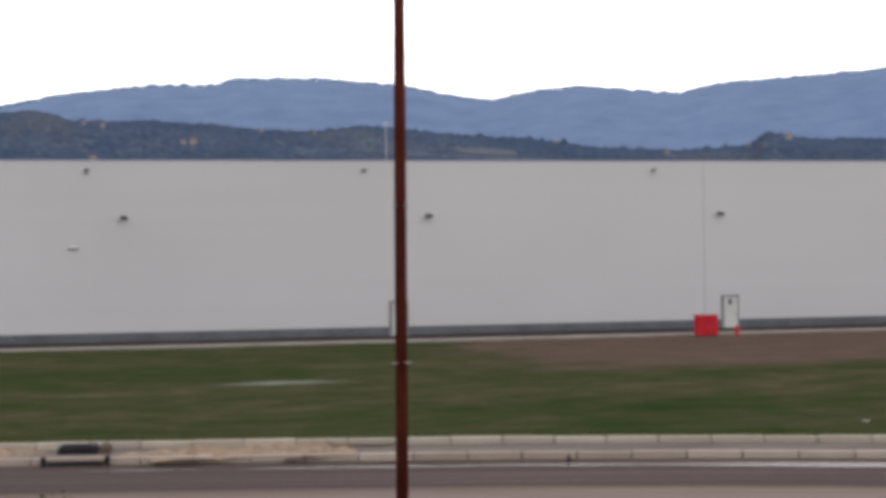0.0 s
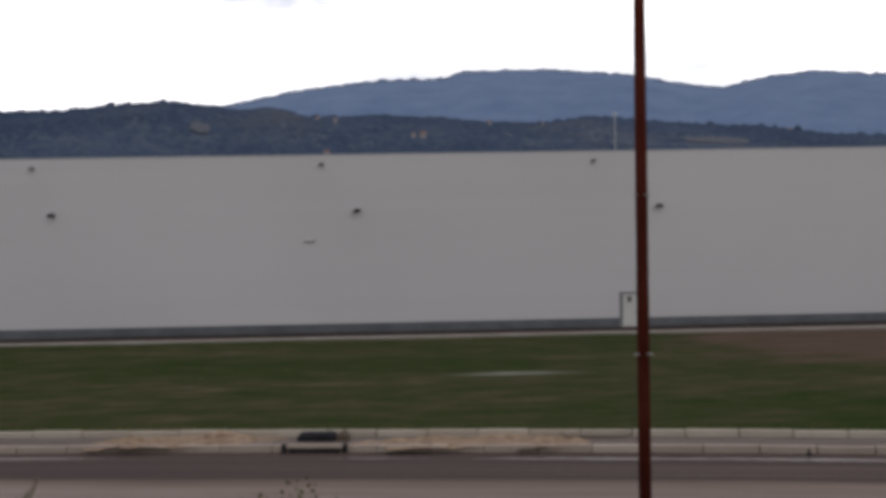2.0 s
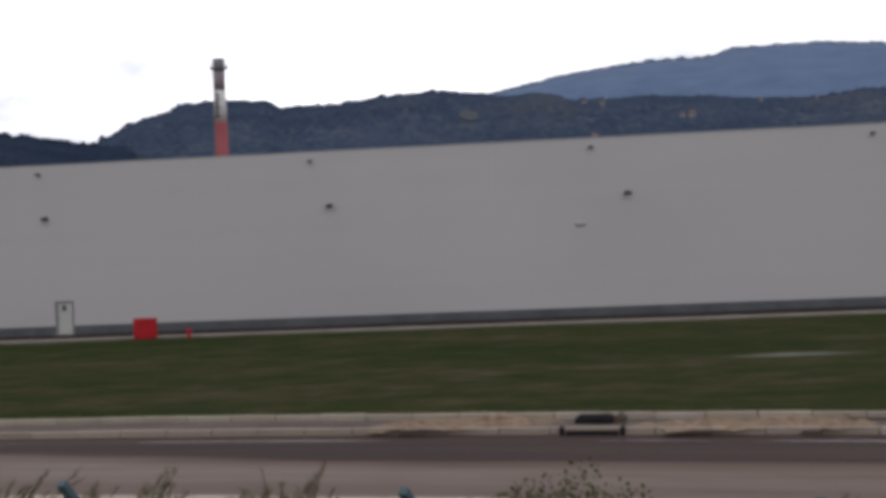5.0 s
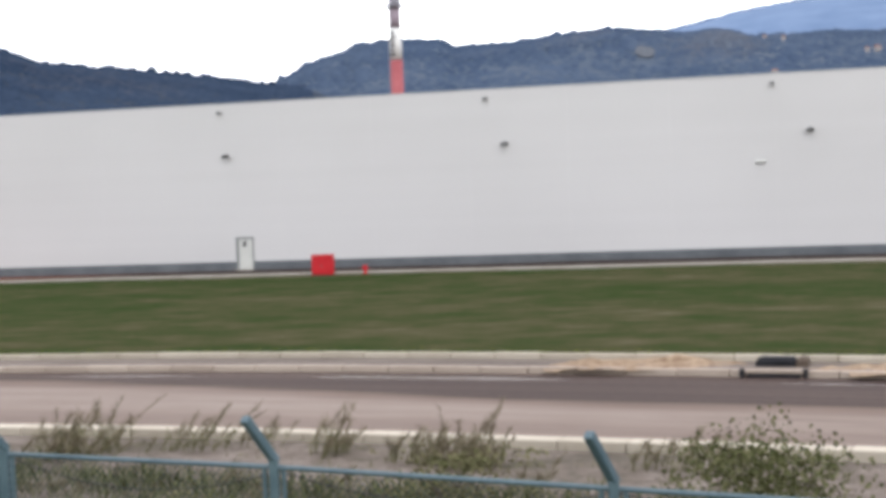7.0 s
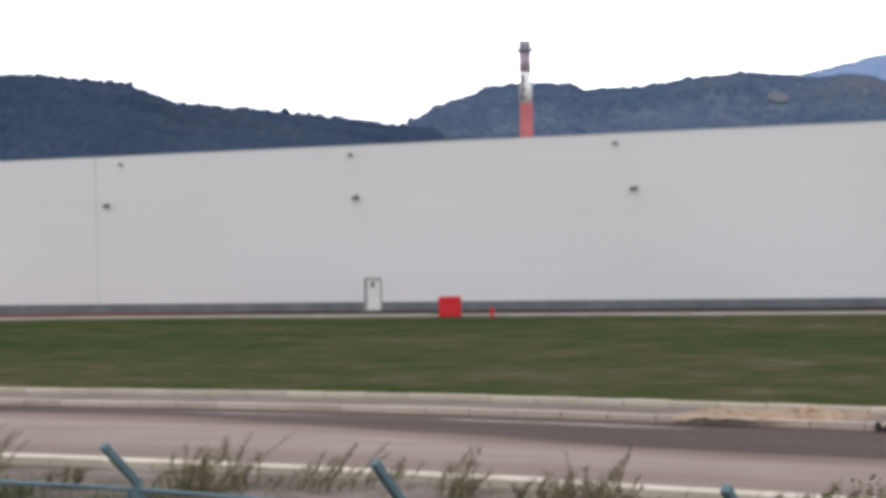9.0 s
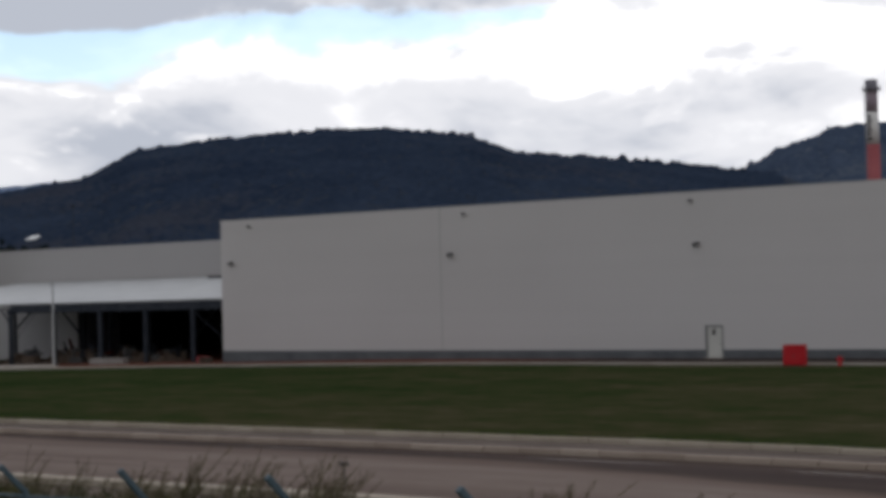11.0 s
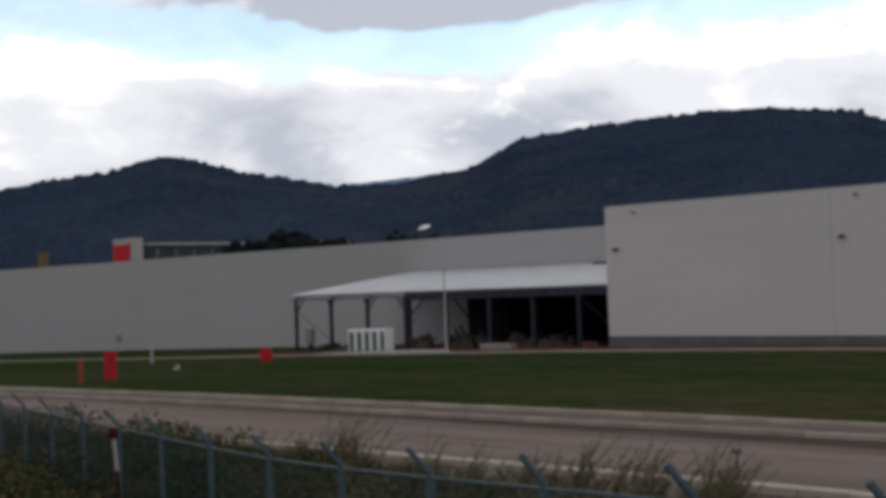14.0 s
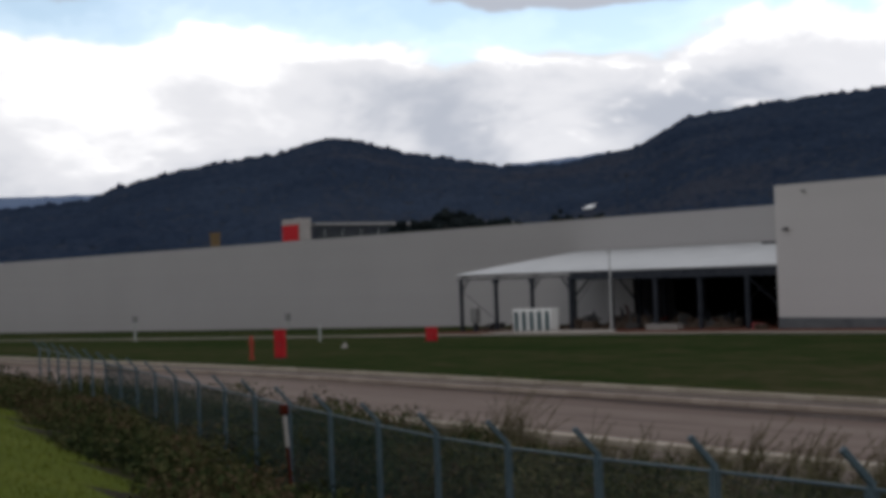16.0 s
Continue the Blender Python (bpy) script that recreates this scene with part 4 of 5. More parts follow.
RIDGE_LEFT = [(12, .05), (18, .072), (21, .079), (22, .082), (23.4, .0854), (26.6, .0916), (29, .095), (31, .1085), (34.2, .114), (36.5, .114), (40.7, .108),
              (43.7, .1003), (44.8, .0885), (45.6, .082), (48.3, .074), (50.6, .0735), (51.6, .0768), (53.4, .0825), (54.6, .086), (56.1, .094), (57.2, .097),
              (58.2, .094), (59.2, .0875), (61.3, .083), (63.5, .0758), (65.6, .0664), (66.5, .0593), (69.7, .054), (80, .045), (110, .04)]
RIDGE_FAR = [(-80, .06), (-40, .11), (-28.6, .12), (-25.6, .117), (-22.5, .1146), (-21, .109), (-17.3, .1157), (-15.6, .1134), (-13.8, .107), (-12.3, .1105), (-10.5, .1178),
             (-7.3, .1228), (-3.9, .1228), (-3.2, .1183), (-1, .118), (.5, .1155), (2.6, .111), (4.6, .1035), (8, .095), (20, .06), (40, .076), (45.5, .082),
             (48.3, .0772), (50.5, .0741), (55, .065), (110, .05)]
EYE_Z = 4.3


def ridge_at(ridge, az):
    azs, tes = zip(*ridge)
    return float(np.interp(az, azs, tes)) + (0.0004 if ridge is RIDGE_FAR else 0.0024 if ridge is RIDGE_RIGHT else 0.0019) + 0.0008 * noise.fractal((az * 1.9, 3.0, 1.0), 0.7, 2.0, 4)


# each hill: its skyline, where it starts and ends, the height of its trees, and its unevenness
FAR = (RIDGE_FAR, 1900, 3600, 4.0, 0.004)
RIGHT = (RIDGE_RIGHT, 420, 1300, 8.0, 0.010)
LEFT = (RIDGE_LEFT, 380, 1000, 6.0, 0.010)


def slope(land, az, t):
    """The place on a hillside at heading az, t of the way from its foot to its crest."""
    ridge, near, far, trees, rough = land
    top = EYE_Z + (ridge_at(ridge, az) - trees / far) * far
    s, c = -math.sin(radians(az)), math.cos(radians(az))
    r = near + (far - near) * min(t, 1.0) + max(0.0, t - 1) * far
    z = -8 + (top + 8) * (0.35 * t + 0.65 * ease(t, 0, 1) if t <= 1 else 1 - (t - 1) * 1.5)
    if 0 < t < 1:
        z += rough * far * noise.fractal((r * s * 0.0035, r * c * 0.0035, 1.5), 0.9, 2.0, 2) * math.sin(math.pi * t)
    return Vector((r * s, r * c, z))


def seen_at(land, az, te):
    """How far up the hillside the ground shows at the height te over the eye."""
    for i in range(20, 200):
        p = slope(land, az, i / 200)
        if (p.z - EYE_Z) / math.hypot(p.x, p.y) >= te:
            return i / 200
    return 0.97


def hill(name, land, az0, az1, step, material, label):
    bm = bmesh.new()
    steps = 14
    n = int((az1 - az0) / step)
    rows = [[bm.verts.new(slope(land, az0 + (az1 - az0) * i / n, j / steps)) for j in range(steps + 3)] for i in range(n + 1)]
    for i in range(n):
        for j in range(steps + 2):
            f = bm.faces.new((rows[i][j], rows[i][j + 1], rows[i + 1][j + 1], rows[i + 1][j]))
            f.smooth = True
    return tagged(mesh_object(name, bm, material), label, "hill", kind="structure")


hill("backdrop", FAR, -80, 110, 0.25, FARHILL, "far wooded mountain ridge tinted blue as haze")
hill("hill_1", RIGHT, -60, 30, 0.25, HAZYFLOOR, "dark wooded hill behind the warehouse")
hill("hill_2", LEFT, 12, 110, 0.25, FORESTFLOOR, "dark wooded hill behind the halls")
CLEARED = []        # places on the hills without trees: x, y, half-width across, half-depth


def clearing(land, az, te, wide, deep, label):
    """A meadow laid over the hillside."""
    t0 = seen_at(land, az, te)
    bm = bmesh.new()
    n, m = 12, 6
    mid = slope(land, az, t0)
    dist = math.hypot(mid.x, mid.y)
    grid = []
    for j in range(m + 1):
        row = []
        for i in range(n + 1):
            u, v = i / n * 2 - 1, j / m * 2 - 1
            edge = math.sqrt(max(0.0, 1 - u * u * 0.8)) * (1 + 0.25 * noise.noise((u * 2, v * 2, az)))
            q = slope(land, az + math.degrees(wide * u / dist), t0 + deep * v * edge / (land[2] - land[1]))
            row.append(bm.verts.new(q + Vector((0, 0, 1.2))))
        grid.append(row)
    for j in range(m):
        for i in range(n):
            bm.faces.new((grid[j][i], grid[j][i + 1], grid[j + 1][i + 1], grid[j + 1][i]))
    CLEARED.append((mid.x, mid.y, wide, deep * 1.1))
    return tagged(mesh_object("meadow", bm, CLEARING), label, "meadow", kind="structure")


clearing(RIGHT, 6.16, 0.0855, 6.5, 17, "pale bare clearing among the trees of the hillside")
clearing(RIGHT, -13.6, 0.0715, 22.0, 26, "long pale meadow low on the wooded hillside")

PHI = (1 + 5 ** 0.5) / 2
ICO_V = np.array([(-1, PHI, 0), (1, PHI, 0), (-1, -PHI, 0), (1, -PHI, 0), (0, -1, PHI), (0, 1, PHI), (0, -1, -PHI), (0, 1, -PHI), (PHI, 0, -1), (PHI, 0, 1), (-PHI, 0, -1), (-PHI, 0, 1)]) / 1.902
ICO_F = np.array([(0, 11, 5), (0, 5, 1), (0, 1, 7), (0, 7, 10), (0, 10, 11), (1, 5, 9), (5, 11, 4), (11, 10, 2), (10, 7, 6), (7, 1, 8),
                  (3, 9, 4), (3, 4, 2), (3, 2, 6), (3, 6, 8), (3, 8, 9), (4, 9, 5), (2, 4, 11), (6, 2, 10), (8, 6, 7), (9, 8, 1)])


def forest(name, land, az0, az1, count, size, rng, label, material):
    """Crowns of a distant wood in clumps, thickest and most uneven along the skyline."""
    vs, fs, ns = [], [], []
    for i in range(count):
        az = rng.uniform(az0, az1)
        on_top = i % 7 == 0 or land is FAR
        t = rng.uniform(0.975, 1.0) if on_top else 1 - 0.86 * rng.random()
        p = slope(land, az, t)
        if any(abs((p.x - x) * y - (p.y - y) * x) < a * math.hypot(x, y) and -2.2 * b < math.hypot(p.x, p.y) - math.hypot(x, y) < b for x, y, a, b in CLEARED):
            continue
        clump = noise.noise((p.x * 0.03, p.y * 0.03, 2.0))
        g = size * (0.85 + 0.5 * clump) * rng.lognormal(0.0, 0.22)
        if on_top:
            skyline = noise.noise((az * 3.1, 7.0, land[1])) + 0.6 * noise.noise((az * 11.0, 3.0, land[1]))
            g = size * rng.uniform(0.45, 0.85) * (1.0 + 0.45 * skyline)
            rise, tall, wide = g * (0.35 + 0.9 * max(0.0, skyline)) + g * rng.uniform(0, 0.6), rng.uniform(0.9, 1.5), rng.uniform(0.7, 1.1)
        else:
            rise, tall, wide = -0.35 * g, rng.uniform(0.75, 1.1), rng.uniform(1.1, 1.5)
        v = ICO_V * (g * wide, g * wide, g * tall) * (1 + 0.20 * (rng.random((12, 1)) - 0.5) * 2)
        fs.append(ICO_F + 12 * len(vs))
        vs.append(v + (p.x, p.y, p.z + rise))
        out = Vector((-p.x, -p.y, 0)).normalized() * 0.35 + Vector((0, 0, 0.8))
        ns.append(ICO_V * 0.45 + tuple(out))
    me = bpy.data.meshes.new(name)
    me.from_pydata(np.concatenate(vs).tolist(), [], np.concatenate(fs).tolist())
    me.materials.append(material)
    ob = smooth(new(name, me))
    soft = np.concatenate(ns)
    me.normals_split_custom_set_from_vertices((soft / np.linalg.norm(soft, axis=1)[:, None]).tolist())
    return tagged(ob, label, "forest", kind="stuff")


def far_house(land, az, te, w, h, turn, label):
    x, y, z = slope(land, az, seen_at(land, az, te))
    CLEARED.append((x, y, w * 0.6, 16.0))
    c = tagged(empty("house", pose(x, y, z, 0, 0, az + turn)), label, "house", "hillside houses")
    part("wall", box(-w / 2, w / 2, -w * 0.35, w * 0.35, -2, h), PLASTER, c)
    bm = bmesh.new()
    a = [bm.verts.new(p) for p in ((-w * .56, -w * .42, h), (w * .56, -w * .42, h), (w * .56, w * .42, h), (-w * .56, w * .42, h), (-w * .5, 0, h * 1.55), (w * .5, 0, h * 1.55))]
    for q in ((0, 1, 5, 4), (2, 3, 4, 5), (1, 2, 5), (3, 0, 4), (3, 2, 1, 0)):
        bm.faces.new([a[i] for i in q])
    part("roof", bm, TILEROOF, c, "red tiled roof")
    for s in (-0.25, 0.22):
        part("window", box(w * s - w * 0.07, w * s + w * 0.07, -w * 0.35 - 0.06, -w * 0.35 + 0.02, h * 0.4, h * 0.75), GLASSDARK, c)


for az, te, w, h, turn in ((-2.37, .0785, 6.5, 4.6, 30), (-2.0, .0790, 4, 3.6, -20), (1.68, .0915, 4.5, 3, -20), (1.0, .0905, 4, 3, 10), (-2.56, .0925, 4.5, 3.2, 15), (-4.92, .0870, 5, 3.2, -30), (-5.9, .0865, 4.5, 3, 10),
                           (-7.0, .0868, 4, 3, 0), (1.36, .0668, 6, 4, 0), (-16.33, .079, 4.5, 3, 0), (-20.53, .0690, 5, 3.5, 25), (-25.07, .0765, 7, 4.5, -10), (-23.6, .0715, 4, 3, 10)):
    far_house(RIGHT, az, te, w * 0.62, h * 0.62, turn, "pale house with a red tiled roof on the hillside")

RNG = np.random.default_rng(7)
forest("forest", FAR, -34, 10, 7000, 3.2, RNG, "distant wood on the far mountain tinted blue as haze", FOREST_FAR)
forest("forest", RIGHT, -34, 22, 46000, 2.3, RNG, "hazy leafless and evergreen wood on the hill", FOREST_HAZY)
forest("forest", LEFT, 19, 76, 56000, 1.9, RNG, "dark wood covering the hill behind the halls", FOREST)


def dark_tree(az, dist, top, w, rng):
    x, y = -dist * math.sin(radians(az)), dist * math.cos(radians(az))
    c = tagged(empty("tree", pose(x, y, -4)), "dark leafy tree rising behind the hall roof", "tree", "trees behind the hall")
    bm = rod((0, 0, 0), (0, 0, top * 0.7), 0.45, 0.15, 7)
    for i in range(6):
        a = rng.uniform(0, 6.28)
        add_rod(bm, (0, 0, top * rng.uniform(0.45, 0.65)), (math.cos(a) * w * 0.4, math.sin(a) * w * 0.4, top * rng.uniform(0.7, 0.9)), 0.13, 0.04, 5)
    part("trunk", bm, RUBBLE, c)
    vs, fs = [], []
    for i in range(170):
        p = rng.normal(size=3)
        p = p / np.linalg.norm(p) * rng.random() ** 0.4
        g = w * rng.uniform(0.05, 0.12)
        vs.append(ICO_V * g * (1 + 0.5 * (rng.random((12, 1)) - 0.5)) + (p[0] * w * 0.5, p[1] * w * 0.5, top * 0.76 + p[2] * top * 0.24))
        fs.append(ICO_F + 12 * i)
    me = bpy.data.meshes.new("crown")
    me.from_pydata(np.concatenate(vs).tolist(), [], np.concatenate(fs).tolist())
    me.materials.append(TREEDARK)
    crown = new("crown", me)
    crown.parent = c


for az, dist, top, w in ((54.5, 225, 16.8, 7), (53.9, 229, 17.2, 6), (53.3, 226, 17.7, 7), (52.7, 226, 18.2, 8), (52.1, 230, 17.4, 7), (51.4, 230, 16.8, 6), (50.8, 226, 16.6, 6), (50.3, 232, 16.3, 6),
                         (48.5, 222, 17.4, 5), (47.8, 224, 16.4, 5), (47.2, 222, 17.0, 5), (46.8, 226, 16.4, 4)):
    dark_tree(az, dist, top, w, RNG)

# ---------------------------------------------------------------- rusty pole
pole = tagged(empty("steel_pole", pose(1.89, 10.37, 0.15, 0, 0.35, 0)), "rusty dark red steel pole standing behind the fence", "pole")
smooth(part("shaft", rod((0, 0, -0.3), (0, 0, 8.2), 0.047, 0.041, 16), RUST, pole))
for z in (3.42, 4.53):
    part("clamp", rod((0, 0, z - 0.012), (0, 0, z + 0.012), 0.052, 0.052, 16), RUST, pole)
    part("wire_tie", rod((-0.07, -0.03, z), (0.06, -0.055, z + 0.004), 0.004, None, 6), GALV, pole, "thin pale wire tie")

# ---------------------------------------------------------------- fence
fence = tagged(empty("fence"), "blue-green steel mesh fence with cranked posts", "fence")
ARM = Vector((-0.36, -0.93, 0)).normalized()


def tip(k):
    z = 2.70 - 0.57 * ease(k, 1.0, 7.8)
    return FENCE_A + FENCE_STEP * k + Vector((0, 0, z))


def elbow(k):
    return tip(k) - ARM * 0.30 + Vector((0, 0, -0.34))


def sagging(a, b, sag, r, n=10):
    bm = bmesh.new()
    p = None
    for i in range(n + 1):
        t = i / n
        q = a.lerp(b, t) - Vector((0, 0, sag * 4 * t * (1 - t)))
        if p is not None:
            add_rod(bm, p, q, r, None, 5)
        p = q
    return bm


def mesh_panel(a, b, drop):
    """Diamond wire between two posts: crossing slanted wires."""
    vs, fs = [], []
    w, h, pitch, r = (b - a).length, drop, 0.066, 0.0025
    along = (b - a).normalized()
    side = along.cross(Vector((0, 0, 1)))

    def wire(u0, v0, u1, v1, off):
        p, q = a + along * u0 + Vector((0, 0, -v0)) + side * off, a + along * u1 + Vector((0, 0, -v1)) + side * off
        d = (q - p).normalized()
        e, g = d.cross(side).normalized(), side
        base = len(vs)
        for c in (p, q):
            for k3 in range(3):
                t = 2 * math.pi * k3 / 3
                vs.append(c + (e * math.cos(t) + g * math.sin(t)) * r)
        for k3 in range(3):
            fs.append((base + k3, base + (k3 + 1) % 3, base + 3 + (k3 + 1) % 3, base + 3 + k3))

    u = -h
    while u < w:
        u0, v0, u1, v1 = u, 0.0, u + h, h
        if u0 < 0:
            v0, u0 = -u0, 0.0
        if u1 > w:
            v1, u1 = h - (u1 - w), w
        if u1 - u0 > 0.03:
            wire(u0, v0, u1, v1, 0.0)
            wire(u0, h - v0, u1, h - v1, 0.004)
        u += pitch
    me = bpy.data.meshes.new("mesh_panel")
    me.from_pydata([tuple(v) for v in vs], [], fs)
    me.materials.append(WIRE)
    ob = new("mesh_panel", me)
    ob.parent = fence
    return ob


K0, K1 = -3, 24
for k in range(K0, K1 + 1):
    e, tp = elbow(k), tip(k)
    g = near_z(e.x, e.y) - 0.15
    lean = Vector((0.012 * math.sin(k * 2.1), 0.012 * math.cos(k * 1.7), 0))
    bm = box(-0.034, 0.034, -0.034, 0.034, 0, e.z - g, 0.006)
    bmesh.ops.transform(bm, matrix=Matrix.Translation((e.x, e.y, g)) @ pose(0, 0, 0, 0, 0, 12.4), verts=bm.verts)
    post = part("post", bm, FENCEBLUE, fence)
    bm = bar(e - (tp - e).normalized() * 0.03, tp + lean, 0.064)
    bmesh.ops.bevel(bm, geom=list(bm.edges), offset=0.006, segments=1, affect="EDGES")
    part("arm", bm, FENCEBLUE, post, "cranked upper arm")
    if k < K1:
        f = elbow(k + 1)
        down = Vector((0, 0, -0.06))
        part("top_rail", rod(e + down, f + down, 0.019, None, 8), FENCEBLUE, fence)
        for q, d in ((e, f - e), (f, e - f)) if k < 14 else ():
            q = q + d.normalized() * 0.085
            part("panel_stile", rod(q + down, (q.x, q.y, near_z(q.x, q.y) + 0.05), 0.019, None, 8), FENCEBLUE, fence)
        if k < 18:
            low = min(e.z - near_z(e.x, e.y), f.z - near_z(f.x, f.y)) - 0.12
            mesh_panel(e + down, f + down, low)
            off = FENCE_N * 0.06
            part("slack_wire", sagging(e + down * 1.6 + off, f + down * 1.6 + off, 0.16 + 0.05 * math.sin(k), 0.006), BARBED, fence, "slack dark wire")

# ---------------------------------------------------------------- plants


def blade(vs, fs, p, d, length, width, bend, rng):
    """A narrow leaf of three joined pieces that bows over."""
    side = d.cross(Vector((0, 0, 1)))
    side = side.normalized() * width / 2 if side.length > 1e-4 else Vector((width / 2, 0, 0))
    base = len(vs)
    q, step = Vector(p), d.normalized() * length / 3
    for i in range(4):
        w = (1.0, 0.9, 0.6, 0.05)[i]
        vs.append(tuple(q - side * w))
        vs.append(tuple(q + side * w))
        step = step + Vector((0, 0, -bend * length / 3))
        q = q + step
    for i in range(3):
        b = base + 2 * i
        fs.append((b, b + 1, b + 3, b + 2))


def stuff(name, vs, fs, material, label, category, kind="stuff"):
    me = bpy.data.meshes.new(name)
    me.from_pydata(vs, [], fs)
    me.materials.append(material)
    return tagged(new(name, me), label, category, kind=kind)


def sliver(vs, fs, p, d, length, width):
    """One thin two-sided spikelet."""
    side = d.cross(Vector((0.3, 0.9, 0.2))).normalized() * width / 2
    b = len(vs)
    vs += [tuple(p), tuple(p + d * length * 0.45 + side), tuple(p + d * length), tuple(p + d * length * 0.45 - side)]
    fs.append((b, b + 1, b + 2, b + 3))


def weed_clump(vs, fs, x, y, h, stems, rng, fat=1.0):
    """Arching stems that end in a feathery head, over a tuft of narrow leaves; the heads go to their own mesh."""
    z = near_z(x, y) - 0.02
    lean = rng.normal(0.24, 0.14)
    for i in range(stems):
        p = Vector((x + rng.normal(0, 0.18), y + rng.normal(0, 0.18), z))
        d = Vector((lean + rng.normal(0, 0.24), rng.normal(0, 0.22), 1)).normalized()
        hh = h * rng.uniform(0.35, 0.92)
        bow = Vector((rng.uniform(0.05, 0.35), rng.normal(0, 0.1), -0.05)) * hh
        steps = [p + d * hh * t + bow * t * t for t in (0, 0.35, 0.7, 1.0)]
        for a, b in zip(steps, steps[1:]):
            sliver(vs, fs, a - (b - a) * 0.2, (b - a).normalized(), (b - a).length * 1.4, 0.012 * fat)
        for j in range(int(rng.integers(12, 20))):
            t = rng.uniform(0.0, 0.55)
            e = Vector((rng.normal(0.15, 0.45), rng.normal(0, 0.45), rng.uniform(0.7, 1.5))).normalized()
            blade(vs, fs, p + d * hh * t + bow * t * t, e, rng.uniform(0.22, 0.55) * h ** 0.5, rng.uniform(0.006, 0.012) * fat, rng.uniform(0.1, 0.5), rng)
        for j in range(int(rng.integers(24, 44))):
            t = rng.uniform(0.55, 1.02)
            e = (d + bow * 1.4 + Vector((rng.normal(0, 0.6), rng.normal(0, 0.6), rng.uniform(-0.3, 0.4)))).normalized()
            sliver(heads_v, heads_f, p + d * hh * t + bow * t * t, e, rng.uniform(0.06, 0.17), rng.uniform(0.005, 0.011) * fat)


heads_v, heads_f = [], []
rng = np.random.default_rng(21)
vs, fs = [], []
for i in range(150):
    along, off = rng.uniform(-8, 62), 1.2 + 13.5 * rng.random() ** 1.1
    p = FENCE_A + FENCE_STEP.normalized() * along + FENCE_N * off
    if p.y > NEAR + curve(p.x) - 0.9:
        continue
    weed_clump(vs, fs, p.x, p.y, rng.uniform(0.5, 1.35) if off < 8 else rng.uniform(0.3, 0.8), int(rng.integers(4, 11)), rng)
for az, y0, h, many in ((60, 22, 1.1, 3), (56, 23, 0.9, 3), (53, 24, 1.4, 5), (51.6, 24.3, 1.9, 7), (50.8, 24, 1.3, 4), (48.5, 24.5, 0.8, 2), (46.5, 24, 1.4, 4), (45, 23.5, 1.0, 4), (42, 24, 1.7, 6), (41, 24.4, 1.2, 3),
                        (39, 23.8, 1.6, 6), (37.9, 24.2, 1.3, 4), (36.3, 24, 1.5, 5), (33.5, 24.5, 0.6, 2), (29.3, 24.2, 1.2, 4), (28.3, 24.5, 1.5, 4), (24.4, 24.3, 1.2, 2),
                        (19.4, 24.5, 1.2, 2), (15.2, 23.5, 0.8, 4), (13.9, 23.8, 0.7, 4), (12.6, 23.9, 1.3, 2), (6.5, 23.4, 0.9, 2), (4.2, 23, 1.0, 3)):
    for j in range(many):
        p = Vector((-y0 * math.tan(radians(az)), y0, 0)) + Vector((rng.normal(0, 0.3), rng.normal(0, 0.4), 0))
        weed_clump(vs, fs, p.x, p.y, h * (1.25 if 35 < az < 58 else 1.0) * rng.uniform(0.5, 1.08), int(rng.integers(5, 11)), rng, 1.35)
stuff("roadside_weeds", vs, fs, WEED, "tall dry weeds and grasses beyond the fence", "weeds")
stuff("seed_heads", heads_v, heads_f, PLUME, "feathery brown seed heads on the roadside weeds", "weeds")


def leafy(vs, fs, centre, radii, count, size, rng):
    for i in range(count):
        v = rng.normal(size=3)
        v = v / np.linalg.norm(v) * rng.random() ** 0.4
        p = Vector((centre[0] + v[0] * radii[0], centre[1] + v[1] * radii[1], centre[2] + v[2] * radii[2]))
        d = Vector((rng.normal(), rng.normal(), rng.uniform(-0.3, 0.9))).normalized()
        s = Vector((rng.normal(), rng.normal(), rng.normal()))
        s = (s - d * s.dot(d)).normalized()
        L, w = size * rng.uniform(0.6, 1.2), size * rng.uniform(0.3, 0.55)
        n = d.cross(s) * size * 0.12
        b = len(vs)
        vs += [tuple(p), tuple(p + d * L * 0.45 + s * w + n), tuple(p + d * L), tuple(p + d * L * 0.45 - s * w + n)]
        fs += [(b, b + 1, b + 2), (b, b + 2, b + 3)]


def bush(x, y, h, w, count, size, material, label, rng):
    z = near_z(x, y)
    c = tagged(empty("bush", pose(x, y, z)), label, "bush", "fence bushes")
    for i in range(9):
        a = rng.uniform(0, 6.28)
        part("stem", rod((0, 0, -0.05), (math.cos(a) * w * 0.3, math.sin(a) * w * 0.3, h * rng.uniform(0.5, 0.95)), 0.012, 0.005, 5), RUBBLE, c)
    vs, fs = [], []
    for i in range(int(count / 40)):
        v = rng.normal(size=2) * w * 0.22
        leafy(vs, fs, (v[0], v[1], h * (0.18 + 0.74 * rng.random() ** 1.1)), (w * 0.2, w * 0.2, h * 0.13), 40, size, rng)
    me = bpy.data.meshes.new("leaves")
    me.from_pydata(vs, [], fs)
    me.materials.append(material)
    leaves = new("leaves", me)
    leaves.parent = c


bush(-0.75, 13.0, 2.1, 1.6, 7600, 0.055, LEAF, "leafy green bush just beyond the fence", rng)
bush(-6.2, 14.6, 1.2, 1.6, 700, 0.07, WEED, "half-dry bushy weed beyond the fence", rng)
bush(-14.8, 15.5, 1.5, 1.9, 900, 0.08, WEED, "half-dry bushy weed beyond the fence", rng)
bush(-19.5, 16.2, 1.7, 1.8, 900, 0.08, WEED, "half-dry bushy weed beyond the fence", rng)
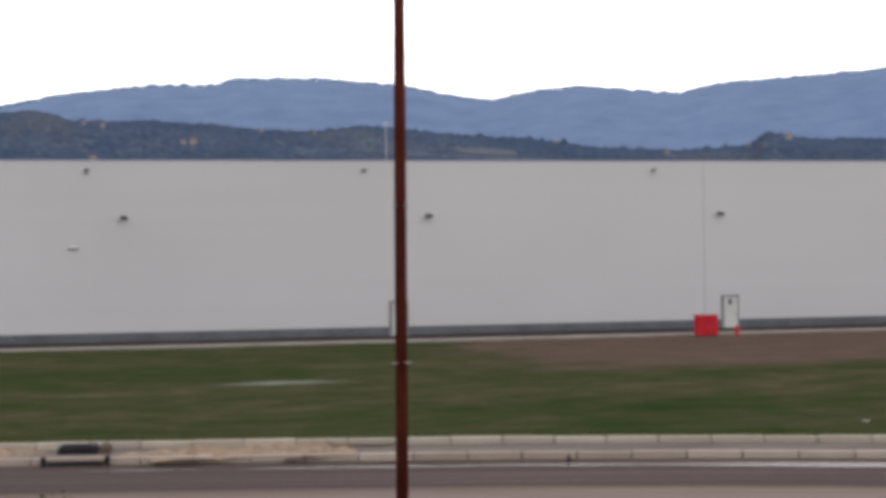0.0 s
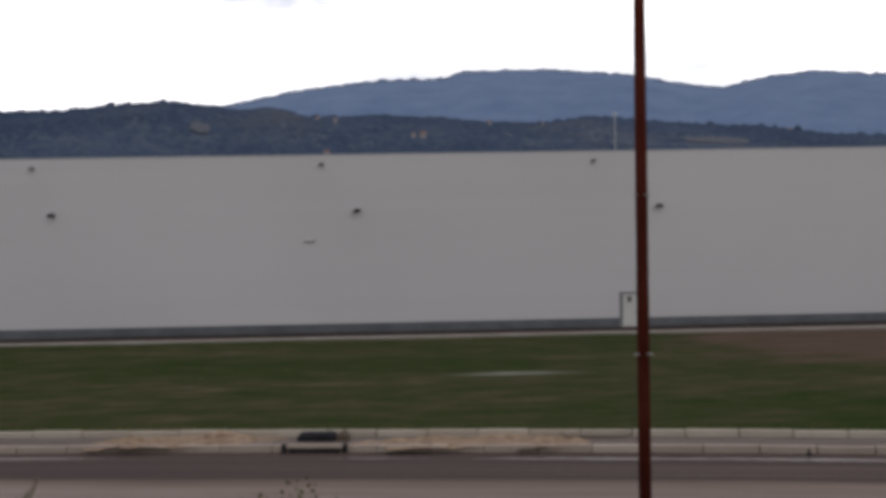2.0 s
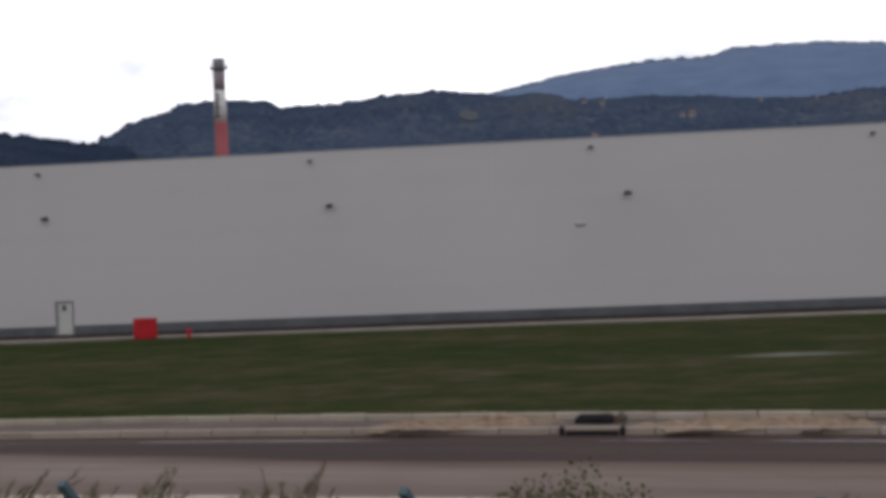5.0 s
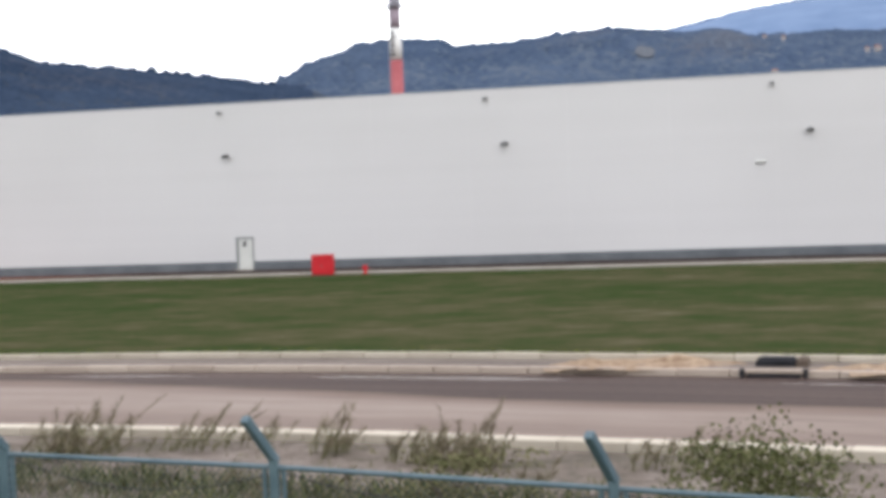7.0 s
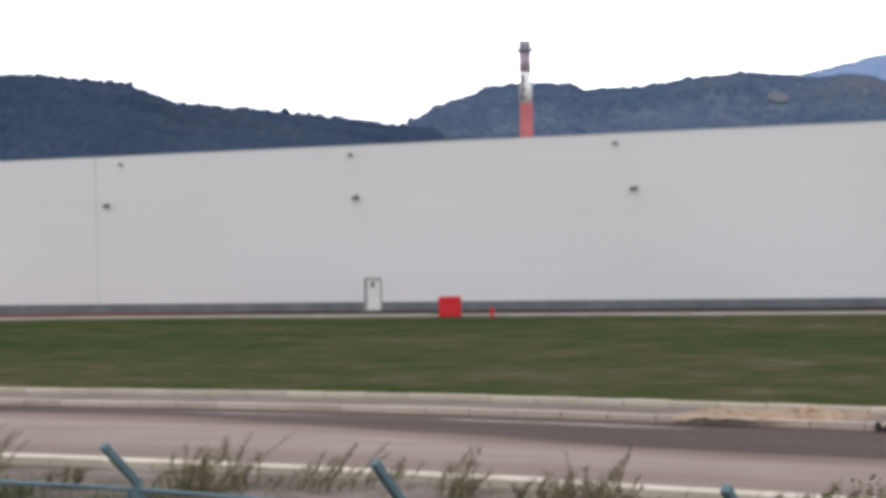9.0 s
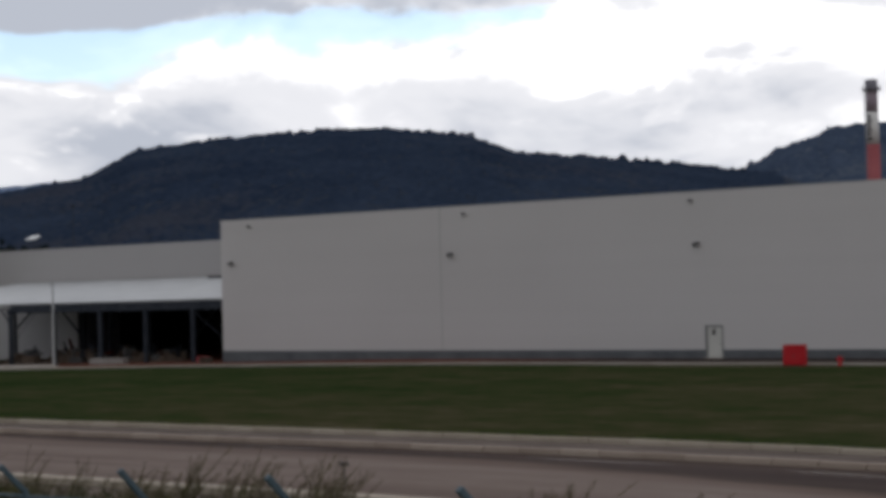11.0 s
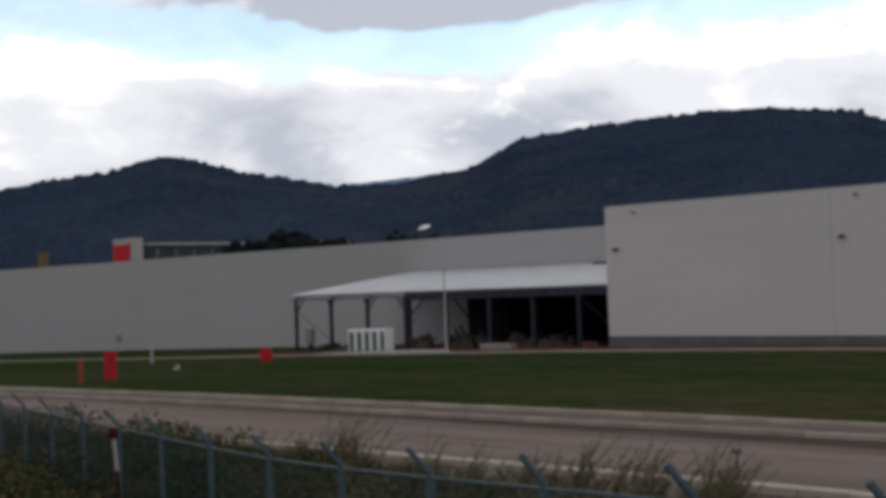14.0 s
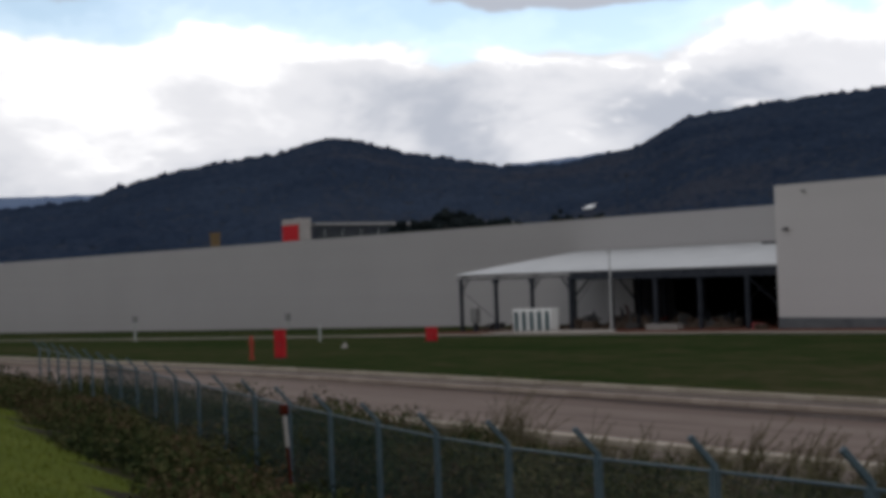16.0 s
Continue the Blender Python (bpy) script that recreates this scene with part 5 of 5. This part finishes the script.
bush(-22.2, 16.6, 1.5, 2.0, 900, 0.08, LEAF, "leafy green bush just beyond the fence", rng)

bush(-4.85, 19.0, 1.1, 2.0, 1300, 0.07, WEED, "half-dry bushy weed beyond the fence", rng)
bush(-3.2, 14.2, 0.9, 1.5, 800, 0.07, WEED, "half-dry bushy weed beyond the fence", rng)
for along, off, h, w in ((21.5, 1.6, 1.5, 2.4), (25.0, 1.4, 1.8, 2.6), (28.5, 1.6, 1.6, 2.6), (33.0, 2.0, 1.6, 3.0), (38.0, 2.0, 1.7, 3.0)):
    p = FENCE_A + FENCE_STEP.normalized() * along + FENCE_N * off
    bush(p.x, p.y, h, w, 1500, 0.09, BRAMBLE, "dark thorny bush behind the fence", rng)

# brambles along the near side of the fence
vs, fs = [], []
for i in range(300):
    along = rng.uniform(8, 62)
    p = FENCE_A + FENCE_STEP.normalized() * along - FENCE_N * (0.25 + 3.6 * rng.random())
    h = rng.uniform(0.3, 0.9) * (1.0 + 0.9 * noise.noise((p.x * 0.35, p.y * 0.35, 6.0)))
    z = near_z(p.x, p.y)
    leafy(vs, fs, (p.x, p.y, z + h * 0.4), (0.8, 0.65, h * 0.6), 170, 0.11, rng)
for i in range(330):
    along = 14 + 48 * rng.random()
    p = FENCE_A + FENCE_STEP.normalized() * along + FENCE_N * (0.2 + 7.0 * rng.random() ** 1.4)
    if p.y > NEAR + curve(p.x) - 1.0:
        continue
    h = rng.uniform(0.4, 1.1) * (0.6 + 0.4 * ease(along, 14, 30))
    leafy(vs, fs, (p.x, p.y, near_z(p.x, p.y) + h * 0.4), (0.9, 0.7, h * 0.6), 170, 0.10, rng)
stuff("brambles", vs, fs, BRAMBLE, "dark tangled brambles along the foot of the bank", "brambles")

# thin grass in the gravel
vs, fs = [], []
for i in range(900):
    along, off = rng.uniform(-8, 50), 0.6 + 16 * rng.random()
    p = FENCE_A + FENCE_STEP.normalized() * along + FENCE_N * off
    if p.y > NEAR + curve(p.x) - 0.7:
        continue
    for j in range(int(rng.integers(5, 12))):
        q = (p.x + rng.normal(0, 0.12), p.y + rng.normal(0, 0.12))
        blade(vs, fs, (q[0], q[1], near_z(*q) - 0.01), Vector((rng.normal(0, 0.4), rng.normal(0, 0.4), 1)).normalized(), rng.uniform(0.08, 0.32), 0.02, 0.3, rng)
stuff("verge_grass", vs, fs, WEED, "thin dry grass scattered in the gravel verge", "grass")

# rank grass on the fence side of the verge
vs, fs = [], []
for i in range(4200):
    along, off = rng.uniform(-8, 34), 3.0 + 7.2 * rng.random() ** 0.7
    p = FENCE_A + FENCE_STEP.normalized() * along + FENCE_N * off
    if p.y > NEAR + curve(p.x) - 2.0 or noise.noise((p.x * 0.3, p.y * 0.3, 4.0)) < -0.45 + 0.06 * (off - 6):
        continue
    tall = rng.uniform(0.3, 0.95)
    for j in range(int(rng.integers(5, 10))):
        q = (p.x + rng.normal(0, 0.16), p.y + rng.normal(0, 0.16))
        blade(vs, fs, (q[0], q[1], near_z(*q) - 0.01), Vector((rng.normal(0.1, 0.3), rng.normal(0, 0.3), 1)).normalized(), tall * rng.uniform(0.6, 1.1), 0.020, 0.25, rng)
stuff("rank_grass", vs, fs, LEAF, "rank olive grass growing behind the fence", "grass")

# turf on the bank
vs, fs = [], []
for i in range(16000):
    along, off = rng.uniform(4, 40), 3.4 + 5.2 * rng.random()
    p = FENCE_A + FENCE_STEP.normalized() * along - FENCE_N * off
    blade(vs, fs, (p.x, p.y, near_z(p.x, p.y) - 0.01), Vector((rng.normal(0, 0.4), rng.normal(0, 0.4), 1)).normalized(), rng.uniform(0.06, 0.2), 0.014, 0.3, rng)
stuff("bank_turf", vs, fs, BLADE, "fresh green grass on the bank", "grass")

# tufts along the field side of the kerb
vs, fs = [], []
for i in range(2600):
    x = rng.uniform(-60, 26)
    y = KERB + 0.22 + abs(rng.normal(0, 0.5)) + curve(x)
    blade(vs, fs, (x, y, field_z(x, y) - 0.02), Vector((rng.normal(0, 0.4), rng.normal(0, 0.4), 1)).normalized(), rng.uniform(0.05, 0.16), 0.03, 0.3, rng)
stuff("kerb_grass", vs, fs, BLADE, "short grass tufts growing along the kerb", "grass")

# ---------------------------------------------------------------- small things by the road
stake = tagged(empty("warning_stake", pose(-23.9, 14.15, near_z(-23.9, 14.15) - 0.1, 3, -2, 0)), "white stake with a dark red head by the fence", "stake")
part("shaft", rod((0, 0, 0), (0, 0, 1.28), 0.03, 0.03, 8), RUST, stake)
part("sleeve", rod((0, 0, 1.28), (0, 0, 1.86), 0.04, 0.036, 10), WHITELINE, stake, "white sleeve")
part("head", box(-0.08, 0.08, -0.07, 0.07, 1.86, 2.06, 0.03), RUST, stake, "dark red head")

inlet = tagged(empty("drain_inlet", pose(-1.2, KERB_LOW + curve(-1.2) + 0.35, -0.27, 0, 0, -8)), "concrete kerb drain inlet with a dark opening", "drain inlet")
part("frame", box(-0.66, 0.66, -0.45, -0.30, 0.10, 0.19, 0.015), KERBSTONE, inlet, "pale concrete lintel")
for s in (-1, 1):
    part("jamb", box(s * 0.72 - 0.05, s * 0.72 + 0.05, -0.47, -0.30, 0.0, 0.2, 0.01), SHADE_MUD_DARK, inlet, "dark jamb")
part("opening", box(-0.62, 0.62, -0.295, 0.30, 0.13, 0.165, 0.01), PAVING, inlet, "worn inlet slab")
# a black bar paints the shade inside the slot
part("slot_shade", box(-0.6, 0.6, -0.445, -0.31, 0.005, 0.095, 0.004), SHADE_MUD_DARK, inlet, "black bar as the shade of the slot")
# solid block: the hood's shaded opening is only its black colour
part("hood", box(-0.56, 0.36, 0.36, 0.95, 0.08, 0.36, 0.08), SHADE_MUD_DARK, inlet, "solid hood coloured black as its shaded opening")
part("hood_end", box(0.38, 0.64, 0.34, 0.97, 0.06, 0.37, 0.07), RUBBLE, inlet, "worn concrete end block")


def spill(x, y, w, d, h, seed):
    c = heap("sand_spill", x, y, w, d, h, seed, SAND, "spilled yellowish sand lying against the kerb", "sand spill")
    c.location.z = -0.13 - field_z(x, y) + 0.10
    for v in c.data.vertices:
        v.co.z += 0.06 * noise.fractal((v.co.x * 2.6, v.co.y * 2.6, seed), 0.8, 2.0, 3)
    return c


spill(2.6, KERB - 0.62 + curve(2.6), 4.4, 2.5, 0.22, 3.3)
spill(-3.9, KERB - 0.6 + curve(-3.9), 4.0, 2.5, 0.23, 6.1)
spill(4.3, KERB_LOW + 0.9 + curve(4.3), 1.8, 1.9, 0.22, 1.4)
spill(-5.6, KERB_LOW + 0.8 + curve(-5.6), 2.2, 1.8, 0.20, 7.7)
spill(0.2, KERB_LOW + 0.6 + curve(0.2), 2.2, 1.0, 0.10, 9.4)
clod = heap("clod", 9.65, KERB_LOW - 0.35 + curve(9.65), 0.32, 0.3, 0.3, 2.2, SHADE_MUD_DARK, "dark lump of mud in the gutter", "clod")
clod.location.z = -0.28 - field_z(9.65, 35)
branch = tagged(empty("branch", pose(5.45, KERB - 0.45 + curve(5.45), -0.11, 0, 0, -10)), "bent dry branch lying on the pavement", "branch")
part("stem", rod((-0.75, 0, 0.03), (0.55, 0.02, 0.03), 0.03, 0.02, 7), RUBBLE, branch)
part("twig", rod((-0.75, 0, 0.03), (-0.95, 0.1, 0.12), 0.02, 0.01, 6), RUBBLE, branch)
part("twig", rod((0.55, 0.02, 0.03), (0.8, 0.12, 0.1), 0.02, 0.012, 6), RUBBLE, branch)
tag = tagged(empty("low_sign", pose(-20.68, 28.26, near_z(-20.68, 28.26) - 0.05)), "low thin stake with a small dark plate", "sign")
part("stake", rod((0, 0, 0), (0, 0, 0.75), 0.015, None, 6), STEEL, tag)
part("plate", box(-0.13, 0.13, -0.02, 0.0, 0.68, 0.78, 0.005), DARK, tag)

# ---------------------------------------------------------------- kerbs, stone by stone


def kerb(name, off, depth, z0, z1, material, length, x0, x1, label):
    """A row of kerb stones that follows the road; the far ends are joined."""
    base = tagged(empty(name), label, "kerb", kind="structure")
    bm = box(-length / 2 + 0.012, length / 2 - 0.012, 0, depth, z0, z1, 0.015)
    me = bpy.data.meshes.new("kerb_stone")
    bm.to_mesh(me)
    bm.free()
    me.materials.append(material)
    dice = random.Random(len(name) + int(off))
    x = x0
    far = bmesh.new()
    while x < x1:
        turn = math.atan2(curve(x + 0.5) - curve(x - 0.5), 1.0)
        m = Matrix.Translation((x, off + curve(x), fall(x, 38) + dice.uniform(-0.008, 0.008))) @ pose(0, 0, 0, 0, 0, math.degrees(turn) + dice.uniform(-0.5, 0.5))
        if -70 < x < 28:
            ob = new("kerb_stone", me)
            ob.parent = base
            ob.matrix_world = m
        else:
            add_box(far, -length / 2 + 0.012, length / 2 - 0.012, 0, depth, z0, z1, 0, m)
        x += length * math.cos(turn)
    tagged(mesh_object("kerb_stones", far, material, base), kind="stuff")
    return base


kerb("kerb_upper", KERB - 0.02, 0.16, -0.3, 0.03, KERBWHITE, 1.24, -128, 44, "pale limewashed kerb stones edging the field")
kerb("kerb_lower", KERB_LOW, 0.16, -0.5, -0.10, KERBSTONE, 1.24, -128, 44, "grey concrete kerb stones along the road")
kerb("kerb_near", NEAR - 0.4, 0.42, -0.6, -0.13, KERBWHITE, 1.24, -128, 24, "pale concrete kerb on the near side of the road")
